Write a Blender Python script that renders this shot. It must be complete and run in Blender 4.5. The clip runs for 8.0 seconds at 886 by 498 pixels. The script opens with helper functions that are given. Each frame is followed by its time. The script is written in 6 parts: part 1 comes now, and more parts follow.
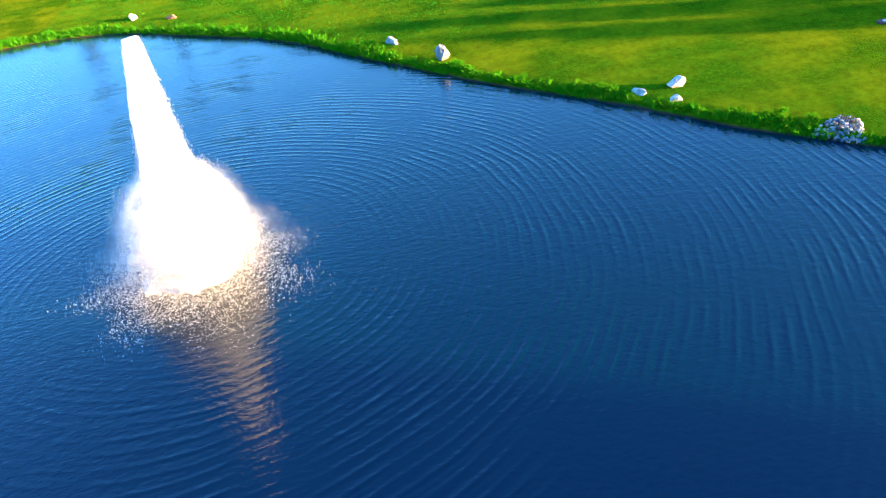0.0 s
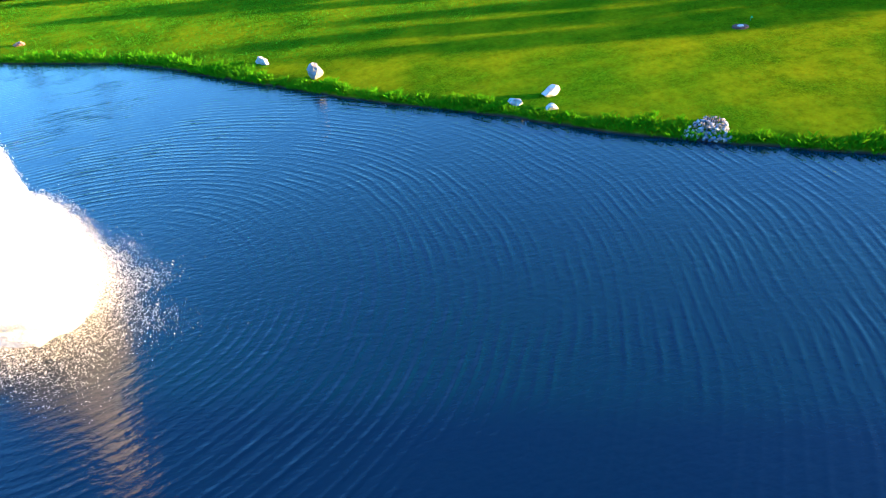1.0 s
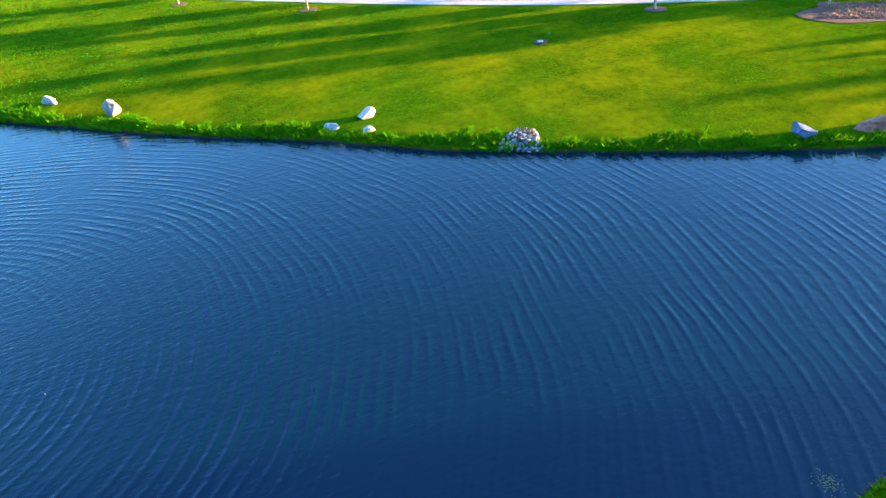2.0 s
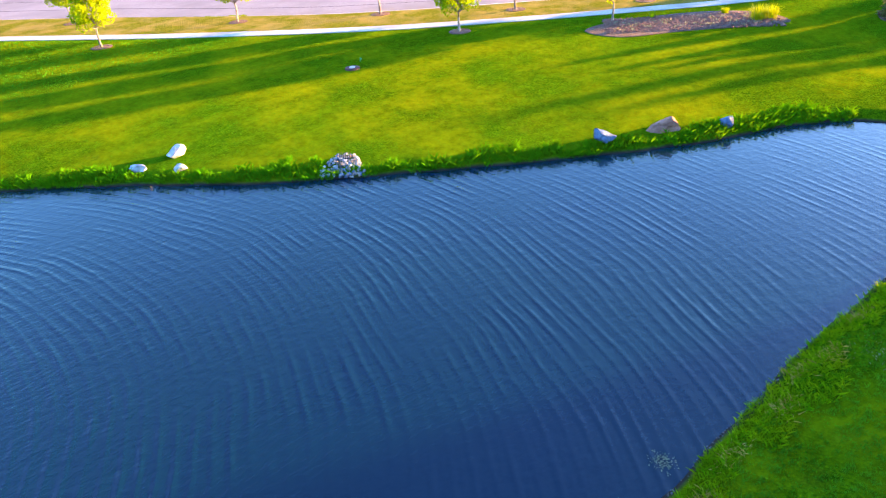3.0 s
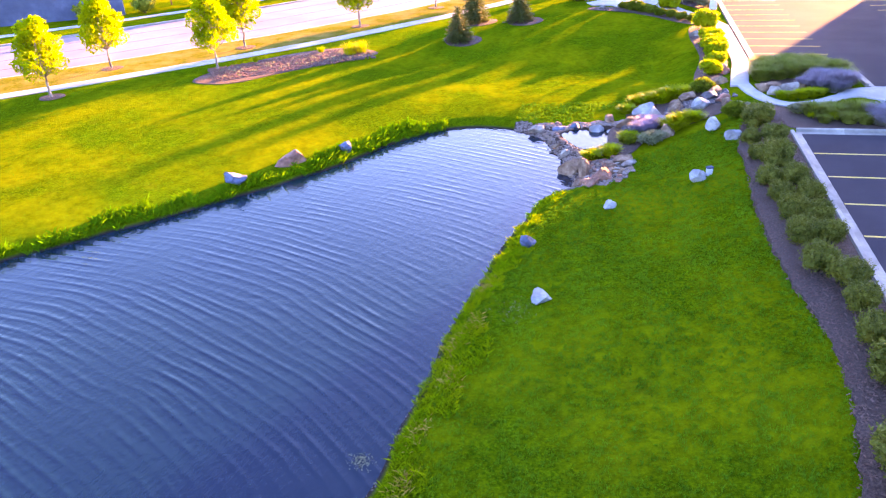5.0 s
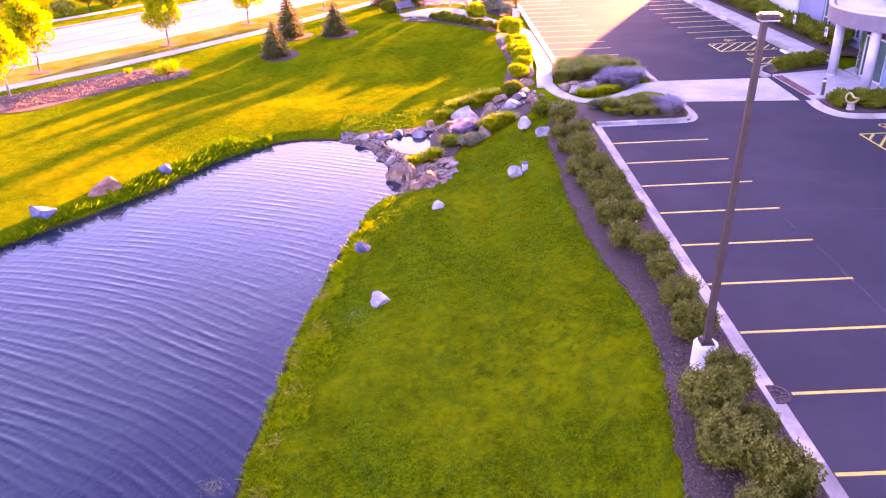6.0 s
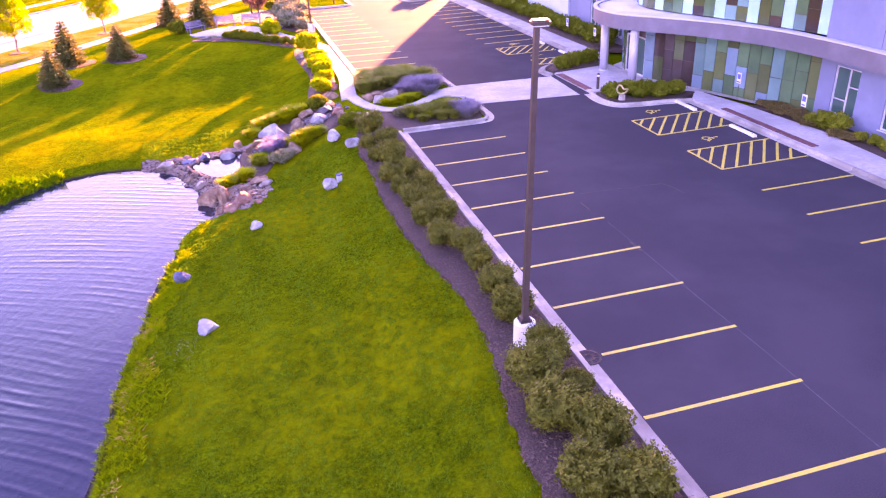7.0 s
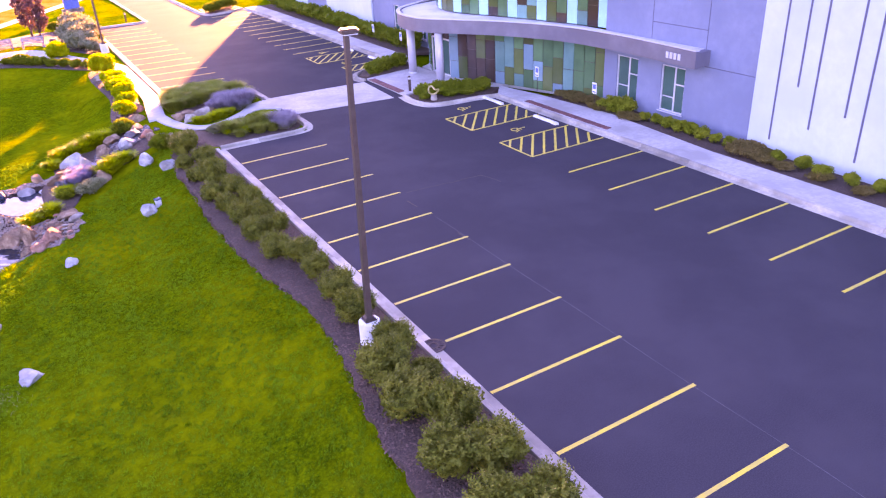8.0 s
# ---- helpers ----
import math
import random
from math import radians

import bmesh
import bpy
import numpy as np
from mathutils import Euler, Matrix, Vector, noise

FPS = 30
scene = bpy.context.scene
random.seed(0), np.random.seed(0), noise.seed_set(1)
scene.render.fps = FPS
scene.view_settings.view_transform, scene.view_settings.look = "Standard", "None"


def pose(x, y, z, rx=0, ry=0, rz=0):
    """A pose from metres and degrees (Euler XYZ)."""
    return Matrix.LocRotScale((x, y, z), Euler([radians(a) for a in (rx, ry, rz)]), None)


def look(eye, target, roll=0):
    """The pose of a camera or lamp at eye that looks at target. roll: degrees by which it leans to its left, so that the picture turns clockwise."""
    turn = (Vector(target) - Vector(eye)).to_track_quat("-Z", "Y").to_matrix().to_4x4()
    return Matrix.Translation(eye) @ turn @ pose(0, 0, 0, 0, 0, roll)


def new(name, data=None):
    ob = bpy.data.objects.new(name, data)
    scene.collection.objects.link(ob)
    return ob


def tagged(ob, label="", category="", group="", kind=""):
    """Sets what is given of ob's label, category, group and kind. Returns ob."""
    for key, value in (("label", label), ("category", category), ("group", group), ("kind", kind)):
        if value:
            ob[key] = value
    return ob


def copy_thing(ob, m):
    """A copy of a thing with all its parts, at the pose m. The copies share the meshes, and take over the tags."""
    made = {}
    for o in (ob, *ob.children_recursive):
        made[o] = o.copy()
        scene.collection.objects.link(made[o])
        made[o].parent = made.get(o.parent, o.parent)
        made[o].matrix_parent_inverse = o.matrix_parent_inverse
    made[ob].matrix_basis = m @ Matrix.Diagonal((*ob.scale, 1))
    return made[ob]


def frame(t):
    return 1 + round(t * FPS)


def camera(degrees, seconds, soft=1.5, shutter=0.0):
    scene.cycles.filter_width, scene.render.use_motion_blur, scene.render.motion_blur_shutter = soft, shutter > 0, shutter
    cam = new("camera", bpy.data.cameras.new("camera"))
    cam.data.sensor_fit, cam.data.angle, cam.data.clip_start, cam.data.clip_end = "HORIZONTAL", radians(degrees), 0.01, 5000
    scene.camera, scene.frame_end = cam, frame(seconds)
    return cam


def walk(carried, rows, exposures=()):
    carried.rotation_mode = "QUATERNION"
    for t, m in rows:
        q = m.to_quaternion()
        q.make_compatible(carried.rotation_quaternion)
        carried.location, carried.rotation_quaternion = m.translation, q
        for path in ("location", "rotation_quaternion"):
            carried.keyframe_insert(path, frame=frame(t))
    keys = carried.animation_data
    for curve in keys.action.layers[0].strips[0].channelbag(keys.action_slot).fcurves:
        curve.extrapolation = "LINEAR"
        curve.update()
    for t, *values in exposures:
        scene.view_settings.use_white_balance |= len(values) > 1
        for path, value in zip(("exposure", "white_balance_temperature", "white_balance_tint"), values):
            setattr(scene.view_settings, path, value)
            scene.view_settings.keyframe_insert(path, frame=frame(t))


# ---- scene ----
cam = camera(63.0, 8.0, soft=1.2)
PATH = [
    (0, (-6.580, -15.462, 13.794), (-8.279, -15.300, 12.750), -7.77),
    (0.5, (-7.175, -15.007, 13.347), (-8.861, -14.722, 12.311), -7.26),
    (1, (-7.687, -14.571, 12.942), (-9.345, -14.127, 11.916), -6.85),
    (1.5, (-8.008, -14.185, 12.642), (-9.602, -13.528, 11.628), -6.40),
    (2.8, (-8.341, -13.370, 12.154), (-9.646, -12.217, 11.171), -4.38),
    (3, (-8.342, -13.346, 12.109), (-9.586, -12.120, 11.134), -4.48),
    (3.5, (-8.260, -13.460, 12.023), (-9.335, -12.078, 11.056), -4.21),
    (4, (-8.155, -13.547, 11.916), (-9.045, -12.028, 10.966), -3.84),
    (4.5, (-8.037, -13.635, 11.828), (-8.731, -12.009, 10.893), -3.57),
    (5.8, (-7.708, -14.196, 11.778), (-7.807, -12.417, 10.870), -3.30),
    (6, (-7.667, -14.313, 11.792), (-7.693, -12.533, 10.882), -2.92),
    (6.5, (-7.662, -14.631, 11.865), (-7.446, -12.861, 10.960), -2.83),
    (7, (-7.747, -14.936, 11.948), (-7.292, -13.211, 11.045), -2.92),
    (7.5, (-7.882, -15.213, 12.027), (-7.222, -13.556, 11.121), -2.98),
    (8, (-8.039, -15.447, 12.093), (-7.161, -13.897, 11.183), -3.32),
]
walk(cam, [(t, look(eye, target, roll)) for t, eye, target, roll in PATH],
     exposures=[(0.0, 3.75, 5700, 4), (1.5, 3.7, 6000, 4), (3.0, 4.1, 6800, 18), (4.5, 4.5, 7200, 30), (6.0, 4.86, 9800, 120), (7.0, 4.84, 9800, 120), (8.0, 4.75, 9800, 98)])

# ---- world and sun ----
SUN_AZ, SUN_EL = radians(26.5), radians(7.1)
world = bpy.data.worlds.new("sky")
scene.world = world
world.use_nodes = True
sky = world.node_tree.nodes.new("ShaderNodeTexSky")
sky.sky_type, sky.sun_disc, sky.sun_elevation, sky.sun_rotation = "NISHITA", False, SUN_EL, SUN_AZ
sky.air_density, sky.dust_density, sky.ozone_density = 1.0, 1.5, 5.0
world.node_tree.links.new(sky.outputs[0], world.node_tree.nodes["Background"].inputs[0])
world.node_tree.nodes["Background"].inputs[1].default_value = 0.11
lamp = bpy.data.lights.new("sun", "SUN")
lamp.energy, lamp.angle, lamp.color = 3.5, radians(1.2), (1.0, 0.57, 0.19)
sun_way = Vector((math.sin(SUN_AZ) * math.cos(SUN_EL), math.cos(SUN_AZ) * math.cos(SUN_EL), math.sin(SUN_EL)))
new("sun", lamp).matrix_world = look(sun_way * 300, (0, 0, 0))


# ---- materials ----
def mat(name, *colours, scale=4.0, big=0.25, rough=0.8, bump=0.3, bump_scale=None, dist=0.03, metal=0.0, spec=0.4, island=False, loose=False, trans=0.0, through_tint=None):
    """A material of two or three colours mixed by a fine and a broad noise, with relief. island, loose: a shade of its own for each piece."""
    m = bpy.data.materials.new(name)
    m.use_nodes = True
    n, l = m.node_tree.nodes, m.node_tree.links
    p = n["Principled BSDF"]
    geo = n.new("ShaderNodeNewGeometry")

    def noisy(s, detail=6):
        t = n.new("ShaderNodeTexNoise")
        t.inputs["Scale"].default_value, t.inputs["Detail"].default_value, t.inputs["Roughness"].default_value = s, detail, 0.6
        l.new(geo.outputs["Position"], t.inputs["Vector"])
        return t.outputs[0]

    def mix(fac, a, b, mode="MIX"):
        x = n.new("ShaderNodeMix")
        x.data_type, x.blend_type = "RGBA", mode
        for sock, v in ((x.inputs[0], fac), (x.inputs[6], a), (x.inputs[7], b)):
            if isinstance(v, tuple):
                sock.default_value = (*v, 1)
            elif isinstance(v, float):
                sock.default_value = v
            else:
                l.new(v, sock)
        return x.outputs[2]

    def spread(v, lo, hi, a=0.0, b=1.0):
        r = n.new("ShaderNodeMapRange")
        for k, q in ((1, lo), (2, hi), (3, a), (4, b)):
            r.inputs[k].default_value = q
        l.new(v, r.inputs[0])
        return r.outputs[0]

    fine = noisy(scale)
    col = mix(spread(fine, 0.35, 0.65), colours[0], colours[1])
    if len(colours) > 2:
        col = mix(spread(noisy(big, 4), 0.42, 0.62), col, colours[2])
    if island:
        col = mix(spread(geo.outputs["Random Per Island"], 0, 1, 0.0, 0.75), col, colours[-1])
    if loose:
        info = n.new("ShaderNodeObjectInfo")
        val = n.new("ShaderNodeHueSaturation")
        l.new(spread(info.outputs["Random"], 0, 1, 0.7, 1.25), val.inputs["Value"])
        l.new(col, val.inputs["Color"])
        col = val.outputs[0]
    l.new(col, p.inputs["Base Color"])
    l.new(spread(fine, 0.2, 0.8, max(0, rough - 0.1), min(1, rough + 0.1)), p.inputs["Roughness"])
    p.inputs["Metallic"].default_value, p.inputs["Specular IOR Level"].default_value = metal, spec
    if bump:
        b = n.new("ShaderNodeBump")
        b.inputs["Strength"].default_value, b.inputs["Distance"].default_value = bump, dist
        l.new(noisy(bump_scale or scale * 3, 8), b.inputs["Height"])
        l.new(b.outputs[0], p.inputs["Normal"])
    if trans:
        t = n.new("ShaderNodeBsdfTranslucent")
        l.new(mix(1.0, col, through_tint, "MULTIPLY") if through_tint else col, t.inputs[0])
        s = n.new("ShaderNodeMixShader")
        s.inputs[0].default_value = trans
        l.new(p.outputs[0], s.inputs[1])
        l.new(t.outputs[0], s.inputs[2])
        l.new(s.outputs[0], n["Material Output"].inputs[0])
    return m


ASPHALT = mat("asphalt", (0.038, 0.034, 0.040), (0.060, 0.055, 0.063), (0.060, 0.054, 0.061), scale=30, big=0.22, rough=0.85, bump=0.35, bump_scale=160, dist=0.01, spec=0.02)
ROAD = mat("road concrete", (0.23, 0.20, 0.205), (0.28, 0.245, 0.25), (0.20, 0.175, 0.18), scale=3, big=0.12, rough=0.9, bump=0.15, bump_scale=60, dist=0.01, spec=0.1)
CONCRETE = mat("pale concrete", (0.42, 0.40, 0.37), (0.52, 0.50, 0.46), (0.36, 0.34, 0.31), scale=5, big=0.4, rough=0.9, bump=0.2, bump_scale=70, dist=0.01, spec=0.1)
KERB = mat("kerb concrete", (0.38, 0.33, 0.27), (0.50, 0.44, 0.36), (0.29, 0.25, 0.20), scale=6, big=0.7, rough=0.85, bump=0.3, bump_scale=60, dist=0.01, loose=True)
BRICK = mat("red paver", (0.20, 0.055, 0.05), (0.30, 0.09, 0.075), scale=14, rough=0.8, bump=0.3, dist=0.01, loose=True)
YELLOW = mat("yellow road paint", (0.70, 0.44, 0.03), (0.80, 0.54, 0.06), (0.55, 0.38, 0.08), scale=25, big=2.0, rough=0.6, bump=0.2, bump_scale=120, dist=0.004)
WHITE = mat("white paint", (0.72, 0.72, 0.72), (0.80, 0.80, 0.80), (0.62, 0.62, 0.62), scale=10, big=1.0, rough=0.6, bump=0.1)
MULCH = mat("bark mulch", (0.075, 0.038, 0.027), (0.19, 0.10, 0.072), (0.115, 0.058, 0.042), scale=16, big=1.2, rough=0.95, bump=1.0, bump_scale=20, dist=0.14)
PALE_STONE = mat("pale limestone", (0.34, 0.27, 0.21), (0.48, 0.40, 0.33), (0.22, 0.16, 0.12), scale=3.5, big=1.6, rough=0.85, bump=1.0, bump_scale=6, dist=0.14, loose=True)
WHITE_STONE = mat("white limestone", (0.40, 0.395, 0.385), (0.58, 0.57, 0.555), (0.29, 0.28, 0.27), scale=3.5, big=1.6, rough=0.85, bump=1.0, bump_scale=6, dist=0.14, loose=True)
BLUE_STONE = mat("blue grey granite", (0.075, 0.125, 0.20), (0.13, 0.19, 0.29), (0.05, 0.078, 0.125), scale=5, big=1.8, rough=0.8, bump=1.0, bump_scale=6, dist=0.14, loose=True)
PINK_STONE = mat("pink granite", (0.44, 0.15, 0.09), (0.56, 0.25, 0.17), (0.30, 0.11, 0.07), scale=5, big=1.8, rough=0.8, bump=1.0, bump_scale=6, dist=0.14, loose=True)
TAN_STONE = mat("tan fieldstone", (0.33, 0.165, 0.09), (0.50, 0.30, 0.185), (0.19, 0.09, 0.05), scale=4, big=1.5, rough=0.85, bump=1.0, bump_scale=6, dist=0.14, loose=True)
WET_STONE = mat("wet dark stone", (0.07, 0.055, 0.05), (0.17, 0.14, 0.13), (0.05, 0.04, 0.04), scale=5, big=1.5, rough=0.45, bump=0.6, bump_scale=12, dist=0.05, loose=True)
GRAVEL = mat("gravel", (0.15, 0.085, 0.065), (0.24, 0.15, 0.115), (0.36, 0.25, 0.20), scale=4, rough=0.85, bump=0.5, bump_scale=20, island=True)
GRASS = mat("lawn blades", (0.003, 0.034, 0.003), (0.025, 0.275, 0.016), (0.056, 0.27, 0.014), scale=13, big=0.3, rough=0.6, bump=0, island=True, trans=0.35, through_tint=(2.7, 1.0, 0.15), spec=0.0)
REED = mat("shore grass blades", (0.020, 0.17, 0.002), (0.045, 0.24, 0.003), (0.065, 0.23, 0.004), scale=1.2, big=0.5, rough=0.55, bump=0, island=True, trans=0.28, spec=0.0, through_tint=(1.7, 1.0, 0.2))
BANK = mat("bank grass blades", (0.022, 0.18, 0.002), (0.085, 0.30, 0.003), (0.20, 0.33, 0.005), scale=4, big=0.9, rough=0.6, bump=0, island=True, trans=0.3, spec=0.0, through_tint=(1.4, 1.0, 0.3))
STRAW = mat("dry grass blades", (0.42, 0.24, 0.04), (0.52, 0.34, 0.09), scale=3, rough=0.8, bump=0, trans=0.3, spec=0.2)
HEDGE_LEAF = mat("hedge leaves", (0.06, 0.115, 0.006), (0.14, 0.205, 0.010), (0.27, 0.29, 0.025), scale=2.0, big=1.5, rough=0.55, bump=0, island=True, trans=0.25, spec=0.12)
SHRUB_LEAF = mat("row shrub leaves", (0.032, 0.058, 0.006), (0.085, 0.118, 0.010), (0.19, 0.185, 0.022), scale=2.5, big=2.0, rough=0.5, bump=0, island=True, trans=0.2, spec=0.15)
LIME_LEAF = mat("lime leaves", (0.10, 0.22, 0.0), (0.22, 0.34, 0.0), (0.38, 0.42, 0.004), scale=2.0, big=1.2, rough=0.55, bump=0, island=True, trans=0.4, spec=0.08)
GREEN_LEAF = mat("green leaves", (0.05, 0.11, 0.004), (0.10, 0.17, 0.006), (0.17, 0.21, 0.015), scale=2.0, big=1.2, rough=0.55, bump=0, island=True, trans=0.35, spec=0.1)
SEDGE_LEAF = mat("sedge leaves", (0.085, 0.14, 0.010), (0.16, 0.215, 0.020), (0.25, 0.27, 0.045), scale=2.0, big=1.2, rough=0.55, bump=0, island=True, trans=0.3, spec=0.1)
TREE_LEAF = mat("maple leaves", (0.15, 0.29, 0.0), (0.24, 0.38, 0.0), (0.36, 0.45, 0.002), scale=1.4, big=0.8, rough=0.5, bump=0, island=True, trans=0.6, spec=0.08)
SPRUCE_LEAF = mat("spruce needles", (0.055, 0.095, 0.02), (0.10, 0.145, 0.03), (0.16, 0.185, 0.04), scale=2, big=1.0, rough=0.6, bump=0, island=True, trans=0.35)
PURPLE_LEAF = mat("purple leaves", (0.06, 0.025, 0.03), (0.12, 0.055, 0.06), (0.17, 0.09, 0.09), scale=2, big=1.0, rough=0.55, bump=0, island=True, trans=0.25, spec=0.12)
SILVER_LEAF = mat("silvery leaves", (0.10, 0.13, 0.04), (0.19, 0.21, 0.09), (0.28, 0.27, 0.15), scale=2, big=1.0, rough=0.6, bump=0, island=True, trans=0.3)
LAVENDER = mat("lavender flowers", (0.17, 0.13, 0.17), (0.25, 0.20, 0.245), (0.34, 0.29, 0.33), scale=2, big=1.0, rough=0.7, bump=0, island=True, trans=0.3)
VIOLET_FLOWER = mat("violet flowers", (0.17, 0.155, 0.25), (0.24, 0.22, 0.34), (0.31, 0.29, 0.40), scale=2, big=1.0, rough=0.7, bump=0, island=True, trans=0.3)
PETAL = mat("white petals", (0.7, 0.68, 0.5), (0.8, 0.8, 0.7), scale=2, rough=0.6, bump=0, trans=0.3)
BARK = mat("pale bark", (0.30, 0.24, 0.19), (0.44, 0.37, 0.30), (0.14, 0.10, 0.08), scale=9, big=2, rough=0.9, bump=0.6, bump_scale=25, dist=0.02)
DARK_BARK = mat("dark bark", (0.045, 0.03, 0.024), (0.09, 0.065, 0.05), scale=9, rough=0.9, bump=0.6, bump_scale=25, dist=0.02)
BRONZE = mat("dark bronze steel", (0.10, 0.055, 0.045), (0.13, 0.075, 0.06), scale=5, rough=0.45, bump=0.05, metal=0.3)
IRON = mat("cast iron", (0.03, 0.022, 0.02), (0.07, 0.05, 0.045), scale=12, rough=0.6, bump=0.3, metal=0.5)
GREY_WALL = mat("grey precast wall", (0.18, 0.235, 0.32), (0.21, 0.27, 0.36), (0.165, 0.22, 0.30), scale=2.5, big=0.3, rough=0.8, bump=0.15, bump_scale=45, dist=0.01)
WHITE_WALL = mat("white precast wall", (0.46, 0.61, 0.65), (0.51, 0.66, 0.70), (0.43, 0.58, 0.62), scale=2.5, big=0.3, rough=0.75, bump=0.12, bump_scale=45, dist=0.01)
DARK_JOINT = mat("dark joint", (0.10, 0.11, 0.16), (0.13, 0.14, 0.19), scale=5, rough=0.8, bump=0.1)
FASCIA = mat("grey metal fascia", (0.20, 0.19, 0.22), (0.24, 0.23, 0.26), (0.18, 0.17, 0.20), scale=1.2, big=0.4, rough=0.45, bump=0.04, metal=0.35)
ROOFING = mat("pale roof membrane", (0.60, 0.60, 0.60), (0.70, 0.70, 0.68), (0.5, 0.5, 0.5), scale=2, big=0.5, rough=0.7, bump=0.1)
ALUMINIUM = mat("white aluminium", (0.62, 0.62, 0.64), (0.7, 0.7, 0.72), scale=4, rough=0.4, bump=0.03, metal=0.2)
COLUMN_PAINT = mat("pale column cladding", (0.46, 0.45, 0.48), (0.52, 0.51, 0.54), scale=2, rough=0.45, bump=0.05, metal=0.2)
PANES = [mat("pane " + k, a, b, scale=0.8, rough=0.10, bump=0.02, spec=0.8, loose=True) for k, a, b in (
    ("teal", (0.03, 0.26, 0.23), (0.05, 0.32, 0.28)), ("dark green", (0.025, 0.15, 0.07), (0.04, 0.20, 0.09)), ("grey blue", (0.08, 0.27, 0.31), (0.12, 0.33, 0.38)),
    ("brown", (0.065, 0.035, 0.026), (0.09, 0.05, 0.038)), ("olive", (0.07, 0.12, 0.04), (0.10, 0.15, 0.055)))]
TURQUOISE = mat("turquoise panel", (0.12, 0.62, 0.66), (0.16, 0.70, 0.73), scale=1, rough=0.25, bump=0.02, spec=0.6)
GLASS = mat("window glass", (0.005, 0.10, 0.08), (0.008, 0.14, 0.11), scale=0.6, rough=0.08, bump=0.01, spec=0.8)
BENCH = mat("blue grey bench metal", (0.16, 0.17, 0.22), (0.22, 0.23, 0.28), scale=6, rough=0.5, bump=0.1, metal=0.2)
RUST = mat("rusty iron", (0.06, 0.022, 0.015), (0.12, 0.05, 0.03), scale=9, rough=0.85, bump=0.4)
GOLD = mat("pale bronze sculpture", (0.42, 0.30, 0.10), (0.55, 0.42, 0.18), scale=5, rough=0.4, bump=0.1, metal=0.4)
SIGN_BLUE = mat("sign blue", (0.03, 0.12, 0.40), (0.05, 0.16, 0.48), scale=4, rough=0.4, bump=0)
GREEN_PAINT = mat("green paint", (0.02, 0.25, 0.10), (0.03, 0.3, 0.13), scale=5, rough=0.5, bump=0)
SLATE_WALL = mat("blue grey wall", (0.09, 0.11, 0.17), (0.12, 0.15, 0.22), (0.07, 0.09, 0.14), scale=2, big=0.3, rough=0.8, bump=0.2)
FOAM = mat("white water spray", (0.86, 0.87, 0.88), (0.93, 0.93, 0.93), scale=3, rough=0.5, bump=0.9, bump_scale=9, dist=0.15, trans=0.5, spec=0.5)

VERGE = mat("dry verge turf", (0.10, 0.115, 0.006), (0.18, 0.165, 0.02), (0.26, 0.20, 0.05), scale=4, big=0.35, rough=0.95, bump=1.0, bump_scale=20, dist=0.06, spec=0.0)

FOUNTAIN = (-33.7, -23.35)


